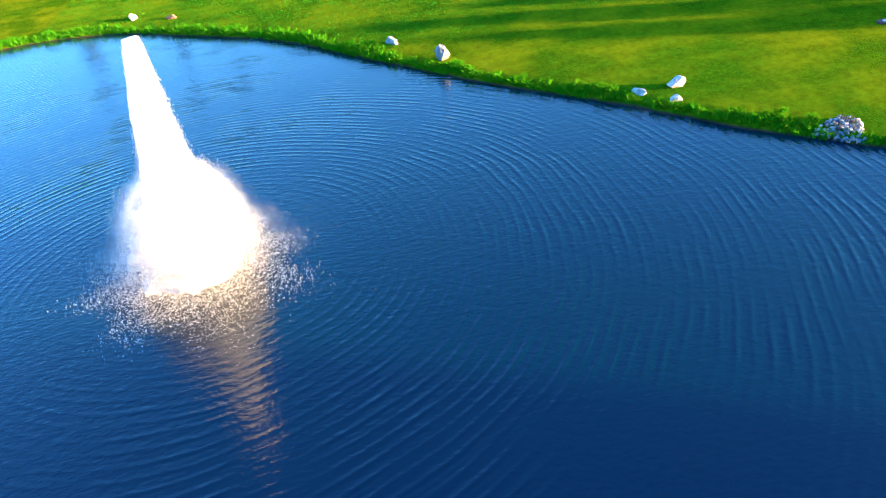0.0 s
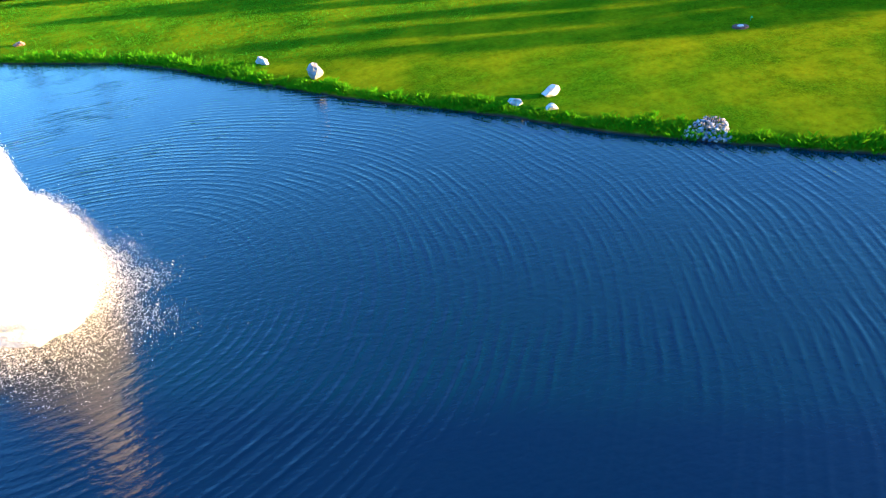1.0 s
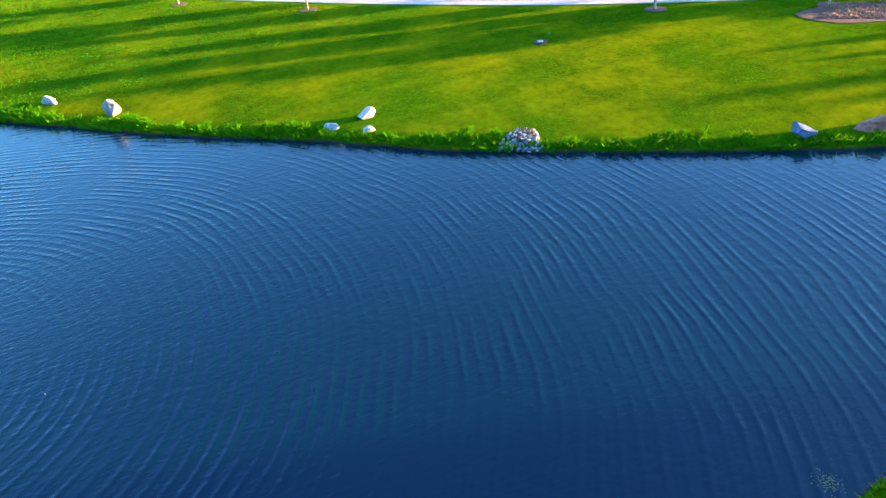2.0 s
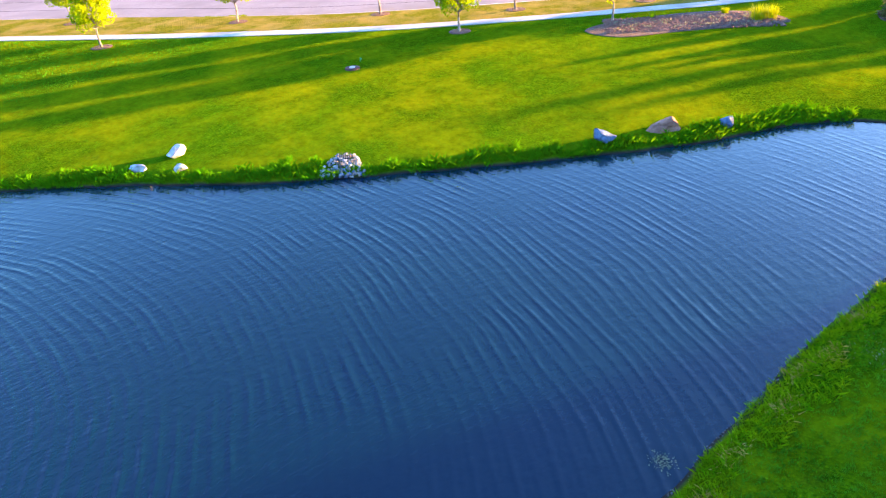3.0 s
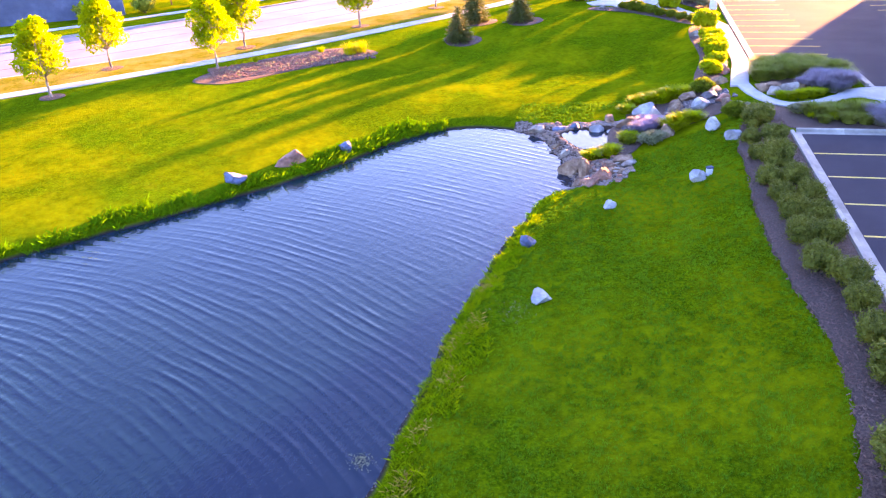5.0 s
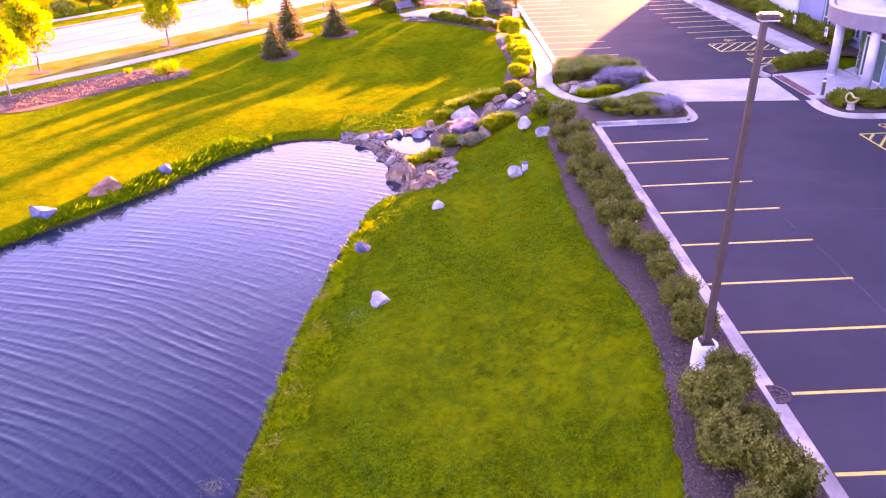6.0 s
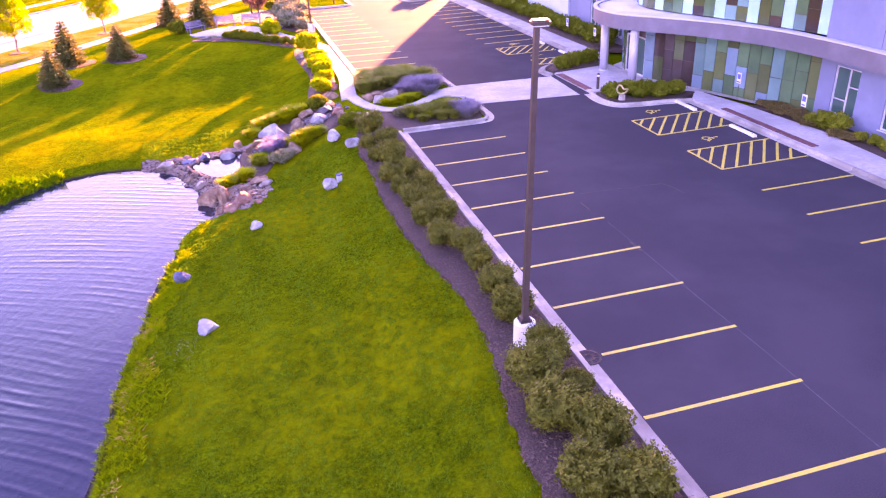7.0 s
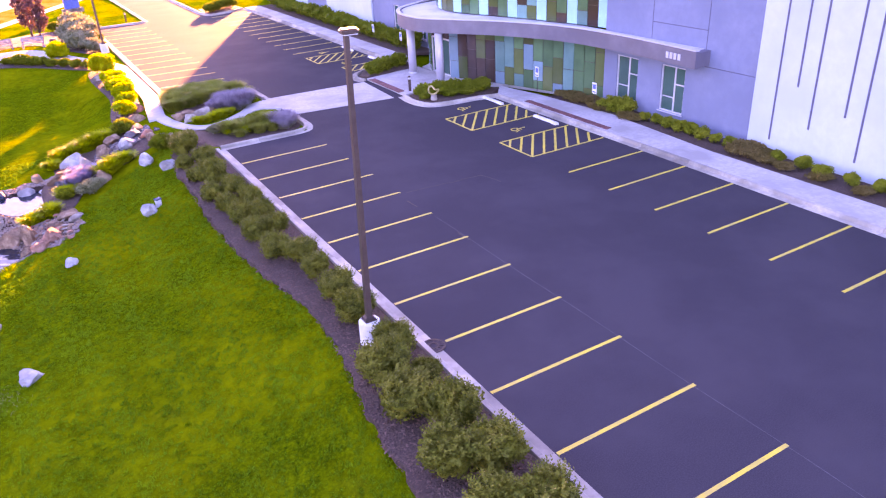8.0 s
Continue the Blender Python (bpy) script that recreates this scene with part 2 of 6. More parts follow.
def ground_material():
    """Turf with mown bands and patches, and mud at the water's edge."""
    m = mat("turf", (0.016, 0.068, 0.001), (0.095, 0.165, 0.002), (0.155, 0.185, 0.002), scale=11, big=0.16, rough=0.85, bump=1.0, bump_scale=16, dist=0.10, spec=0.0)
    n, l = m.node_tree.nodes, m.node_tree.links
    p = n["Principled BSDF"]
    col = p.inputs["Base Color"].links[0].from_socket
    geo = n.new("ShaderNodeNewGeometry")
    sep = n.new("ShaderNodeSeparateXYZ")
    l.new(geo.outputs["Position"], sep.inputs[0])
    r = n.new("ShaderNodeMapRange")
    for k, q in ((1, -1.57), (2, -1.50), (3, 1.0), (4, 0.0)):
        r.inputs[k].default_value = q
    l.new(sep.outputs[2], r.inputs[0])
    x = n.new("ShaderNodeMix")
    x.data_type = "RGBA"
    x.inputs[7].default_value = (0.045, 0.032, 0.026, 1)
    l.new(r.outputs[0], x.inputs[0])
    broad = n.new("ShaderNodeTexNoise")
    broad.inputs["Scale"].default_value, broad.inputs["Detail"].default_value = 0.055, 3
    l.new(geo.outputs["Position"], broad.inputs["Vector"])
    rb = n.new("ShaderNodeMapRange")
    for k, q in ((1, 0.44), (2, 0.60), (3, 0.0), (4, 0.35)):
        rb.inputs[k].default_value = q
    l.new(broad.outputs[0], rb.inputs[0])
    w = n.new("ShaderNodeMix")
    w.data_type = "RGBA"
    w.inputs[7].default_value = (0.03, 0.13, 0.002, 1)
    l.new(rb.outputs[0], w.inputs[0])
    l.new(col, w.inputs[6])
    l.new(w.outputs[2], x.inputs[6])
    # bare and clover patches
    t = n.new("ShaderNodeTexNoise")
    t.inputs["Scale"].default_value, t.inputs["Detail"].default_value = 0.7, 7
    l.new(geo.outputs["Position"], t.inputs["Vector"])
    r2 = n.new("ShaderNodeMapRange")
    for k, q in ((1, 0.62), (2, 0.80), (3, 0.0), (4, 0.3)):
        r2.inputs[k].default_value = q
    l.new(t.outputs[0], r2.inputs[0])
    y = n.new("ShaderNodeMix")
    y.data_type = "RGBA"
    y.inputs[7].default_value = (0.11, 0.12, 0.008, 1)
    l.new(r2.outputs[0], y.inputs[0])
    l.new(x.outputs[2], y.inputs[6])
    mid = n.new("ShaderNodeTexNoise")
    mid.inputs["Scale"].default_value, mid.inputs["Detail"].default_value, mid.inputs["Roughness"].default_value = 2.4, 6, 0.72
    l.new(geo.outputs["Position"], mid.inputs["Vector"])
    # mower's tracks run along the bank
    track = n.new("ShaderNodeTexWave")
    track.bands_direction = "X"
    track.inputs["Scale"].default_value, track.inputs["Distortion"].default_value, track.inputs["Detail"].default_value = 0.16, 1.6, 3
    turn = n.new("ShaderNodeMapping")
    turn.inputs["Rotation"].default_value = (0, 0, 0.12)
    l.new(geo.outputs["Position"], turn.inputs[0])
    l.new(turn.outputs[0], track.inputs["Vector"])
    shade = n.new("ShaderNodeMath")
    shade.operation = "MULTIPLY_ADD"
    shade.inputs[1].default_value = 0.10
    l.new(track.outputs["Fac"], shade.inputs[0])
    r3 = n.new("ShaderNodeMapRange")
    for k, q in ((1, 0.34), (2, 0.66), (3, 0.72), (4, 1.18)):
        r3.inputs[k].default_value = q
    l.new(mid.outputs[0], r3.inputs[0])
    l.new(r3.outputs[0], shade.inputs[2])
    hue = n.new("ShaderNodeHueSaturation")
    l.new(shade.outputs[0], hue.inputs["Value"])
    l.new(y.outputs[2], hue.inputs["Color"])
    l.new(hue.outputs[0], p.inputs["Base Color"])
    return m


def water_material(rings):
    """Deep blue water with wind ripples and, on the pond, rings that spread from the fountain."""
    m = bpy.data.materials.new("pond water")
    m.use_nodes = True
    n, l = m.node_tree.nodes, m.node_tree.links
    p = n["Principled BSDF"]
    geo = n.new("ShaderNodeNewGeometry")

    def math_node(op, a, b=None):
        x = n.new("ShaderNodeMath")
        x.operation = op
        if op == "MULTIPLY_ADD":
            x.inputs[2].default_value = 0.5
        for s, v in zip(x.inputs, (a, b)):
            if v is None:
                continue
            if isinstance(v, (int, float)):
                s.default_value = v
            else:
                l.new(v, s)
        return x.outputs[0]

    def noisy(s, detail, stretch=(1, 1, 1), turn=0.0):
        mp = n.new("ShaderNodeMapping")
        mp.inputs["Scale"].default_value, mp.inputs["Rotation"].default_value = stretch, (0, 0, turn)
        l.new(geo.outputs["Position"], mp.inputs[0])
        t = n.new("ShaderNodeTexNoise")
        t.inputs["Scale"].default_value, t.inputs["Detail"].default_value = s, detail
        l.new(mp.outputs[0], t.inputs["Vector"])
        return t.outputs[0]

    deep = n.new("ShaderNodeMix")
    deep.data_type = "RGBA"
    deep.inputs[6].default_value, deep.inputs[7].default_value = (0.0, 0.009, 0.032, 1), (0.001, 0.015, 0.022, 1)
    l.new(noisy(0.09, 3), deep.inputs[0])
    l.new(deep.outputs[2], p.inputs["Base Color"])
    p.inputs["Roughness"].default_value, p.inputs["IOR"].default_value = 0.05, 1.37
    wind = noisy(3.2, 4, (1, 0.5, 1), 0.5)
    height = math_node("MULTIPLY", wind, 0.016)
    chop = math_node("MULTIPLY", noisy(6.0, 5, (1, 0.5, 1), -0.4), 0.018)
    if rings:
        off = n.new("ShaderNodeVectorMath")
        off.operation = "SUBTRACT"
        off.inputs[1].default_value = (*FOUNTAIN, WATER_Z)
        l.new(geo.outputs["Position"], off.inputs[0])
        far = n.new("ShaderNodeVectorMath")
        far.operation = "LENGTH"
        l.new(off.outputs[0], far.inputs[0])
        away = far.outputs["Value"]
        near = math_node("DIVIDE", 11.0, math_node("ADD", away, 2.0))
        chop = math_node("MULTIPLY", chop, math_node("ADD", near, 0.45))
        # long rings, steeper on one flank, that fade in beyond the splash and break up along their arcs
        warped = math_node("ADD", away, math_node("MULTIPLY", noisy(0.10, 2), 1.7))
        swell = math_node("MULTIPLY", warped, 12.6)
        one = math_node("MULTIPLY", math_node("POWER", math_node("MULTIPLY_ADD", math_node("SINE", swell), 0.5), 2.6), 2.2)
        warped2 = math_node("ADD", away, math_node("MULTIPLY", noisy(0.22, 2), 1.5))
        two = math_node("SINE", math_node("MULTIPLY", warped2, 17.0))
        gusts = math_node("MAXIMUM", math_node("SUBTRACT", noisy(0.30, 5), 0.34), 0.03)
        reach = math_node("MINIMUM", math_node("MAXIMUM", math_node("MULTIPLY", math_node("SUBTRACT", away, 4.0), 0.085), 0.12), 1.0)
        patch = math_node("MULTIPLY", math_node("MULTIPLY", gusts, reach), math_node("DIVIDE", 0.72, math_node("ADD", away, 5.0)))
        height = math_node("ADD", height, math_node("MULTIPLY", math_node("ADD", one, math_node("MULTIPLY", two, 0.35)), patch))
    height = math_node("ADD", height, chop)
    b = n.new("ShaderNodeBump")
    b.inputs["Strength"].default_value, b.inputs["Distance"].default_value = 0.8, 1.0
    l.new(height, b.inputs["Height"])
    l.new(b.outputs[0], p.inputs["Normal"])
    return m


# ---- building helpers ----
def thing(name, at=(0, 0, 0), rz=0, label="", category="", group="", kind=""):
    ob = new(name)
    ob.empty_display_size = 0.3
    ob.matrix_basis = pose(*at, 0, 0, rz)
    return tagged(ob, label, category, group, kind)


def part(name, bm, material, parent=None, label="", smooth=False):
    me = bpy.data.meshes.new(name)
    bm.normal_update()
    bm.to_mesh(me)
    bm.free()
    me.materials.append(material)
    if smooth:
        me.polygons.foreach_set("use_smooth", [True] * len(me.polygons))
    ob = new(name, me)
    ob.parent = parent
    return tagged(ob, label) if label else ob


def raw(name, verts, faces, material, parent=None, smooth=False):
    me = bpy.data.meshes.new(name)
    me.from_pydata([tuple(v) for v in verts], [], [tuple(f) for f in faces])
    me.materials.append(material)
    if smooth:
        me.polygons.foreach_set("use_smooth", [True] * len(me.polygons))
    ob = new(name, me)
    ob.parent = parent
    return ob


def box(bm, c, s, rz=0.0, bevel=0.0, tilt=0.0):
    """A box about c of size s in bm."""
    made = bmesh.ops.create_cube(bm, size=1, matrix=pose(*c, tilt, 0, rz) @ Matrix.Diagonal((*s, 1)))["verts"]
    if bevel:
        bmesh.ops.bevel(bm, geom=list({e for v in made for e in v.link_edges}), offset=bevel, segments=2, affect="EDGES")
    return bm


def rod(bm, a, b, r0, r1=None, n=8):
    """A tapered rod from a to b."""
    a, b = Vector(a), Vector(b)
    q = (b - a).to_track_quat("Z", "Y").to_matrix().to_4x4()
    bmesh.ops.create_cone(bm, cap_ends=True, segments=n, radius1=r0, radius2=r0 if r1 is None else r1, depth=(b - a).length,
                          matrix=Matrix.Translation((a + b) / 2) @ q)
    return bm


def prism(bm, outline, z0, z1):
    """A flat slab with the given outline."""
    top = [bm.verts.new((x, y, z1)) for x, y in outline]
    low = [bm.verts.new((x, y, z0)) for x, y in outline]
    bm.faces.new(top)
    for i in range(len(top)):
        j = (i + 1) % len(top)
        bm.faces.new((top[j], top[i], low[i], low[j]))
    return bm


def ccw(points):
    a = sum(p[0] * q[1] - q[0] * p[1] for p, q in zip(points, points[1:] + points[:1]))
    return points if a > 0 else points[::-1]


def sweep(bm, line, profile):
    """A solid swept along a line; the profile is (offset to the left, height) round its section."""
    rows = []
    for i, (x, y) in enumerate(line):
        a, b = line[max(0, i - 1)], line[min(len(line) - 1, i + 1)]
        d = Vector((b[0] - a[0], b[1] - a[1])).normalized()
        rows.append([bm.verts.new((x - d.y * o, y + d.x * o, z)) for o, z in profile])
    for a, b in zip(rows, rows[1:]):
        for k in range(len(profile)):
            j = (k + 1) % len(profile)
            bm.faces.new((a[k], a[j], b[j], b[k]))
    bm.faces.new(rows[0][::-1])
    bm.faces.new(rows[-1])
    bmesh.ops.recalc_face_normals(bm, faces=bm.faces[:])
    return bm


def curve_line(points, n=6):
    """Catmull-Rom points along an open line."""
    p = np.array([points[0], *points, points[-1]], float)
    out = []
    for i in range(1, len(p) - 2):
        a, b, c, d = p[i - 1], p[i], p[i + 1], p[i + 2]
        for k in range(n):
            s = k / n
            out.append(tuple(0.5 * (2 * b + (c - a) * s + (2 * a - 5 * b + 4 * c - d) * s * s + (3 * b - a - 3 * c + d) * s ** 3)))
    return out + [tuple(points[-1])]


POND = [(-58, -68), (-76, -60), (-83, -48), (-82.3, -38), (-76.6, -29.6), (-69.5, -21), (-60.4, -14.4), (-51.6, -8), (-42.9, -0.8),
        (-36.3, 4.3), (-31, 9.7), (-26.8, 14.3), (-22.6, 19.6), (-20.3, 23.7), (-17.5, 26.3), (-14.6, 26.5), (-12.3, 25), (-11, 22.4),
        (-10.3, 19.9), (-9.7, 18.8), (-10.2, 17.8), (-11.3, 16.2), (-12.1, 12.5), (-13, 6), (-13.3, 0), (-13.7, -6), (-14.5, -20), (-19, -40), (-34, -60)]
WATER_Z = -1.6


def smooth_loop(points, n):
    """Catmull-Rom points round a closed loop, n to a span."""
    p, out = np.array(points, float), []
    for i in range(len(p)):
        a, b, c, d = p[i - 1], p[i], p[(i + 1) % len(p)], p[(i + 2) % len(p)]
        for k in range(n):
            s = k / n
            out.append(0.5 * (2 * b + (c - a) * s + (2 * a - 5 * b + 4 * c - d) * s * s + (3 * b - a - 3 * c + d) * s ** 3))
    return np.array(out)


def loop_distance(loop, x, y):
    """Distance to a closed loop, minus inside."""
    best, inside = np.full(x.shape, 1e9), np.zeros(x.shape, bool)
    for (ax, ay), (bx, by) in zip(loop, np.roll(loop, -1, 0)):
        ex, ey = bx - ax, by - ay
        s = np.clip(((x - ax) * ex + (y - ay) * ey) / (ex * ex + ey * ey + 1e-9), 0, 1)
        best = np.minimum(best, (x - ax - s * ex) ** 2 + (y - ay - s * ey) ** 2)
        cross = ((ay > y) != (by > y)) & (x < (bx - ax) * (y - ay) / (by - ay + 1e-12) + ax)
        inside ^= cross
    return np.where(inside, -1, 1) * np.sqrt(best)


def sstep(a, b, v):
    s = np.clip((v - a) / (b - a), 0, 1)
    return s * s * (3 - 2 * s)


SHORE = smooth_loop(POND, 4)


def street_bend(s):
    """How far the street swings away from its chord, s metres along it."""
    return np.interp(s, [-150, -60, -34, -26, -18, -12, -6, 0, 6, 12, 20, 32, 46, 64, 90, 150], [53, 20.0, 10.6, 8.0, 5.3, 3.4, 1.8, 0.3, -0.8, -1.5, -2.0, -2.3, -1.1, 2.2, 7.5, 20])


def street_u(x, y):
    """Distance beyond the near edge of the street's footpath."""
    return (x + 56) * -0.745 + (y - 21.5) * 0.667 - street_bend((x + 56) * 0.667 + (y - 21.5) * 0.745)


def ground_z(x, y):
    x, y = np.asarray(x, float), np.asarray(y, float)
    d = loop_distance(SHORE, x, y)
    wob = 0.12 * np.sin(x * 0.9 + 1.3 * np.sin(y * 0.7)) * np.cos(y * 1.1)
    e = d + wob
    out = WATER_Z + 0.02 + 0.27 * sstep(-0.1, 1.0, e) + 1.1 * (1 - np.exp(-np.maximum(e, 0) / 9))
    into = WATER_Z + 0.02 - 0.9 * (1 - np.exp(np.minimum(e, 0) / 1.6))
    z = np.where(e > 0, out, into)
    w = np.maximum(sstep(-6.5, -1.0, x), sstep(34, 56, y) * sstep(-40, -15, x)) * sstep(0, 4, d)
    z = z + (0.05 - z) * w
    lawn = sstep(-30, -17, x) * sstep(-2.8, -6, x)
    z = z + lawn * (0.3 * sstep(45, 57, y) * sstep(74, 66, y) - 0.75 * np.exp(-((y - 38.5) / 6.5) ** 2))
    w = sstep(-9, -1, street_u(x, y))
    return z + (-0.2 - z) * w


POOL = [(-11.1, 24.5), (-10.3, 25.2), (-9.0, 25.4), (-8.15, 24.9), (-8.0, 23.6), (-8.7, 22.8), (-9.75, 22.25), (-10.5, 23.1)]
POOL_LOOP = smooth_loop(POOL, 4)
POOL_Z = -1.16


def terrain_z(x, y):
    """The ground with the pool's basin, and lowered under the paving."""
    x, y = np.asarray(x, float), np.asarray(y, float)
    z = ground_z(x, y)
    p = loop_distance(POOL_LOOP, x, y)
    near = np.where(p < 0.3, 1.0, sstep(-0.1, 0.6, loop_distance(SHORE, x, y)))
    z = np.where(p < 1.8, z + near * np.maximum(POOL_Z + 0.03 - 0.6 * sstep(0.25, 1.8, p) - z, 0), z)
    z = np.where(p < 0.15, POOL_Z - 0.35, z)
    paved = ((x > -0.05) & (y < 22.2)) | ((x > 5.2) & (y < 71)) | ((x > -0.05) & (y > 36.0) & (y < 70.5)) | ((x > 5.6) & (x < 11.6) & (y < 98.5) & (y > 60))
    z = np.where(paved, -0.25, z)
    u = street_u(x, y)
    return np.where((u > 7.1 + 1.6 * (x < -68)) & (u < 24.1), -0.42, z)


def gz(x, y):
    return float(terrain_z(np.array([x]), np.array([y]))[0])


# ---- ground and water ----
def steps(*stretches):
    out = [stretches[0][0]]
    for a, b, s in stretches:
        out += list(np.linspace(a, b, max(1, round((b - a) / s)) + 1)[1:])
    return np.array(out)


gx = steps((-900, -300, 100), (-300, -100, 10), (-100, -60, 1.0), (-60, -16, 0.5), (-16, 1, 0.25), (1, 20, 0.5), (20, 100, 8), (100, 900, 100))
gy = steps((-900, -300, 100), (-300, -70, 10), (-70, -30, 1.0), (-30, -8, 0.6), (-8, 32, 0.25), (32, 76, 0.6), (76, 120, 2), (120, 300, 10), (300, 900, 100))
XX, YY = np.meshgrid(gx, gy)
ZZ = terrain_z(XX, YY)
nx, ny = len(gx), len(gy)
idx = np.arange(nx * ny).reshape(ny, nx)
quads = np.stack([idx[:-1, :-1], idx[:-1, 1:], idx[1:, 1:], idx[1:, :-1]], -1).reshape(-1, 4)
ground = raw("ground", np.stack([XX.ravel(), YY.ravel(), ZZ.ravel()], -1), quads.tolist(), ground_material(), smooth=True)
ground.data.materials.append(mat("stony soil", (0.06, 0.032, 0.022), (0.12, 0.068, 0.048), (0.16, 0.095, 0.07), scale=9, big=1.0, rough=0.95, bump=1.0, bump_scale=24, dist=0.06, spec=0.1))
fx, fy = (XX[:-1, :-1] + 0.125).ravel(), (YY[:-1, :-1] + 0.125).ravel()


def stony(x, y):
    """The gravelly rim of the small pool and the spit between it and the pond."""
    x, y = np.asarray(x), np.asarray(y)
    d, p = loop_distance(SHORE, x, y), loop_distance(POOL_LOOP, x, y)
    rag = 0.18 * np.sin(x * 5.1 + 2 * np.sin(y * 3.3)) + 0.12 * np.sin(y * 6.7 + x)
    north = (x > -13.9) & (x < -7) & (y > 24.2) & (y < 28) & (d < 0.75 + rag)
    spit = (x > -13.2) & (x < -7) & (y > 17.6) & (y < 26.5) & ((d < 1.6 + rag) | (p < 1.0 + rag))
    pile = (x - -8.6) ** 2 / 1.6 + (y - 19.2) ** 2 / 2.6 < 1 + rag
    return (d > -0.9) & (north | spit | pile)


ground.data.polygons.foreach_set("material_index", stony(fx, fy).astype(np.int32))
tagged(ground, "mown green lawn sloping down to the pond", "lawn", kind="structure")

bm = bmesh.new()
bmesh.ops.create_grid(bm, x_segments=2, y_segments=2, size=1, matrix=Matrix.Translation((-49, -22, WATER_Z)) @ Matrix.Diagonal((47, 55, 1, 1)))
tagged(part("water", bm, water_material(True)), "rippled blue pond with rings round its fountain", "pond", kind="structure")
bm = bmesh.new()
prism(bm, [tuple(p) for p in smooth_loop([(x * 1.0, y) for x, y in ccw(POOL)], 4)], POOL_Z - 0.05, POOL_Z)
tagged(part("water", bm, water_material(False)), "small still pool among the stream rocks", "pool", kind="structure")

# ---- car park, kerbs and paths ----
bm = bmesh.new()
prism(bm, [(0.2, -60), (17.0, -60), (17.0, 71), (11.6, 71), (11.6, 99), (5.6, 99), (5.6, 70.4), (0.2, 70.4), (0.2, 36.2), (5.25, 36.2), (5.25, 22.1), (0.2, 22.1)], -0.2, 0.0)
tagged(part("road", bm, ASPHALT), "dark asphalt car park with yellow stall lines", "car park", kind="structure")
KERB_SECTION = [(-0.32, -0.1), (-0.32, 0.008), (-0.02, 0.012), (0.0, 0.13), (0.03, 0.15), (0.16, 0.15), (0.18, -0.1)]


def kerb(lines, label):
    """A kerb with its gutter, cast in lengths with open joints; the roadway lies to the right of each line."""
    k = thing("kerb", label=label, category="kerb", kind="structure")
    for line in lines:
        part("kerb_length", sweep(bmesh.new(), line, KERB_SECTION), KERB, k)


def straight(a, b, length=3.05):
    """Lengths of kerb from a to b with joints of a centimetre."""
    a, b = Vector(a), Vector(b)
    n = max(1, round((b - a).length / length))
    g = (b - a).normalized() * 0.006
    return [[tuple(a.lerp(b, i / n) + g), tuple(a.lerp(b, (i + 1) / n) - g)] for i in range(n)]


NOSE = curve_line([(4.3, 22.15), (4.95, 22.3), (5.3, 22.9), (5.4, 23.8), (5.35, 25.4)], 5)
kerb(straight((0.0, -45), (0.0, 22.0)) + straight((0.15, 22.15), (4.3, 22.15), 2.1) + [NOSE], "pale concrete kerb and gutter beside the shrub bed")
NOSE_N = curve_line([(5.3, 30.4), (5.25, 33), (5.0, 35.2), (4.3, 36.05)], 5)
kerb([NOSE_N] + straight((4.3, 36.05), (0.15, 36.05), 2.1) + straight((0.0, 36.2), (0.0, 70.3)) + straight((0.0, 70.4), (5.4, 70.4), 2.7) + straight((5.45, 70.6), (5.5, 98)), "pale concrete kerb round the far stalls")
ISLE = curve_line([(12.5, 24.8), (12.35, 23.2), (12.7, 21.9), (13.7, 21.45), (15.8, 21.2), (17.1, 20.8)], 5)
ISLE_N = curve_line([(16.9, 33.6), (15.2, 33.4), (13.2, 32.7), (12.2, 31.3), (12.3, 30.1)], 5)
kerb(straight((17.0, 20.6), (17.0, -45)), "pale concrete kerb before the building")
kerb([ISLE], "curved kerb round the entrance planting")
kerb([ISLE_N], "curved kerb round the far entrance planting")
kerb(straight((16.6, 71), (16.6, 34)), "pale concrete kerb before the far wing")
kerb([curve_line([(11.7, 98), (11.6, 76), (11.7, 71), (12.6, 69.2), (16.4, 70.9)], 5)], "kerb round the far corner bed")


def slab(name, outline, z0, z1, material, label, category="path"):
    bm = prism(bmesh.new(), ccw(outline), z0, z1)
    return tagged(part(name, bm, material), label, category, kind="structure")


slab("pavement", [(5.4, 25.7), (11.9, 24.9), (12.2, 29.9), (5.4, 30.3)], -0.1, 0.02, CONCRETE, "pale concrete crossing slab between the kerbs", "crossing")
slab("pavement", [(17.15, -45), (18.8, -45), (18.8, 6), (19.4, 13.3), (18.9, 19.0), (18.3, 22.5), (17.15, 21.0)], -0.1, 0.13, CONCRETE, "pale concrete pavement along the building", "pavement")
slab("pavement", [(12.6, 24.75), (17.0, 24.2), (17.0, 30.9), (12.6, 30.25)], -0.1, 0.13, CONCRETE, "pale concrete pavement before the entrance", "pavement")
slab("pavement", [(16.75, 71), (18.3, 71), (18.2, 34.5), (17.4, 32.6), (16.75, 33.8)], -0.1, 0.13, CONCRETE, "pale concrete pavement along the far wing", "pavement")
slab("pavement", [(17.0, 24.4), (19.0, 22.5), (21, 16.5), (21, 33), (17.2, 30.6)], -0.1, 0.126, CONCRETE, "pale concrete entrance court under the canopy", "pavement")


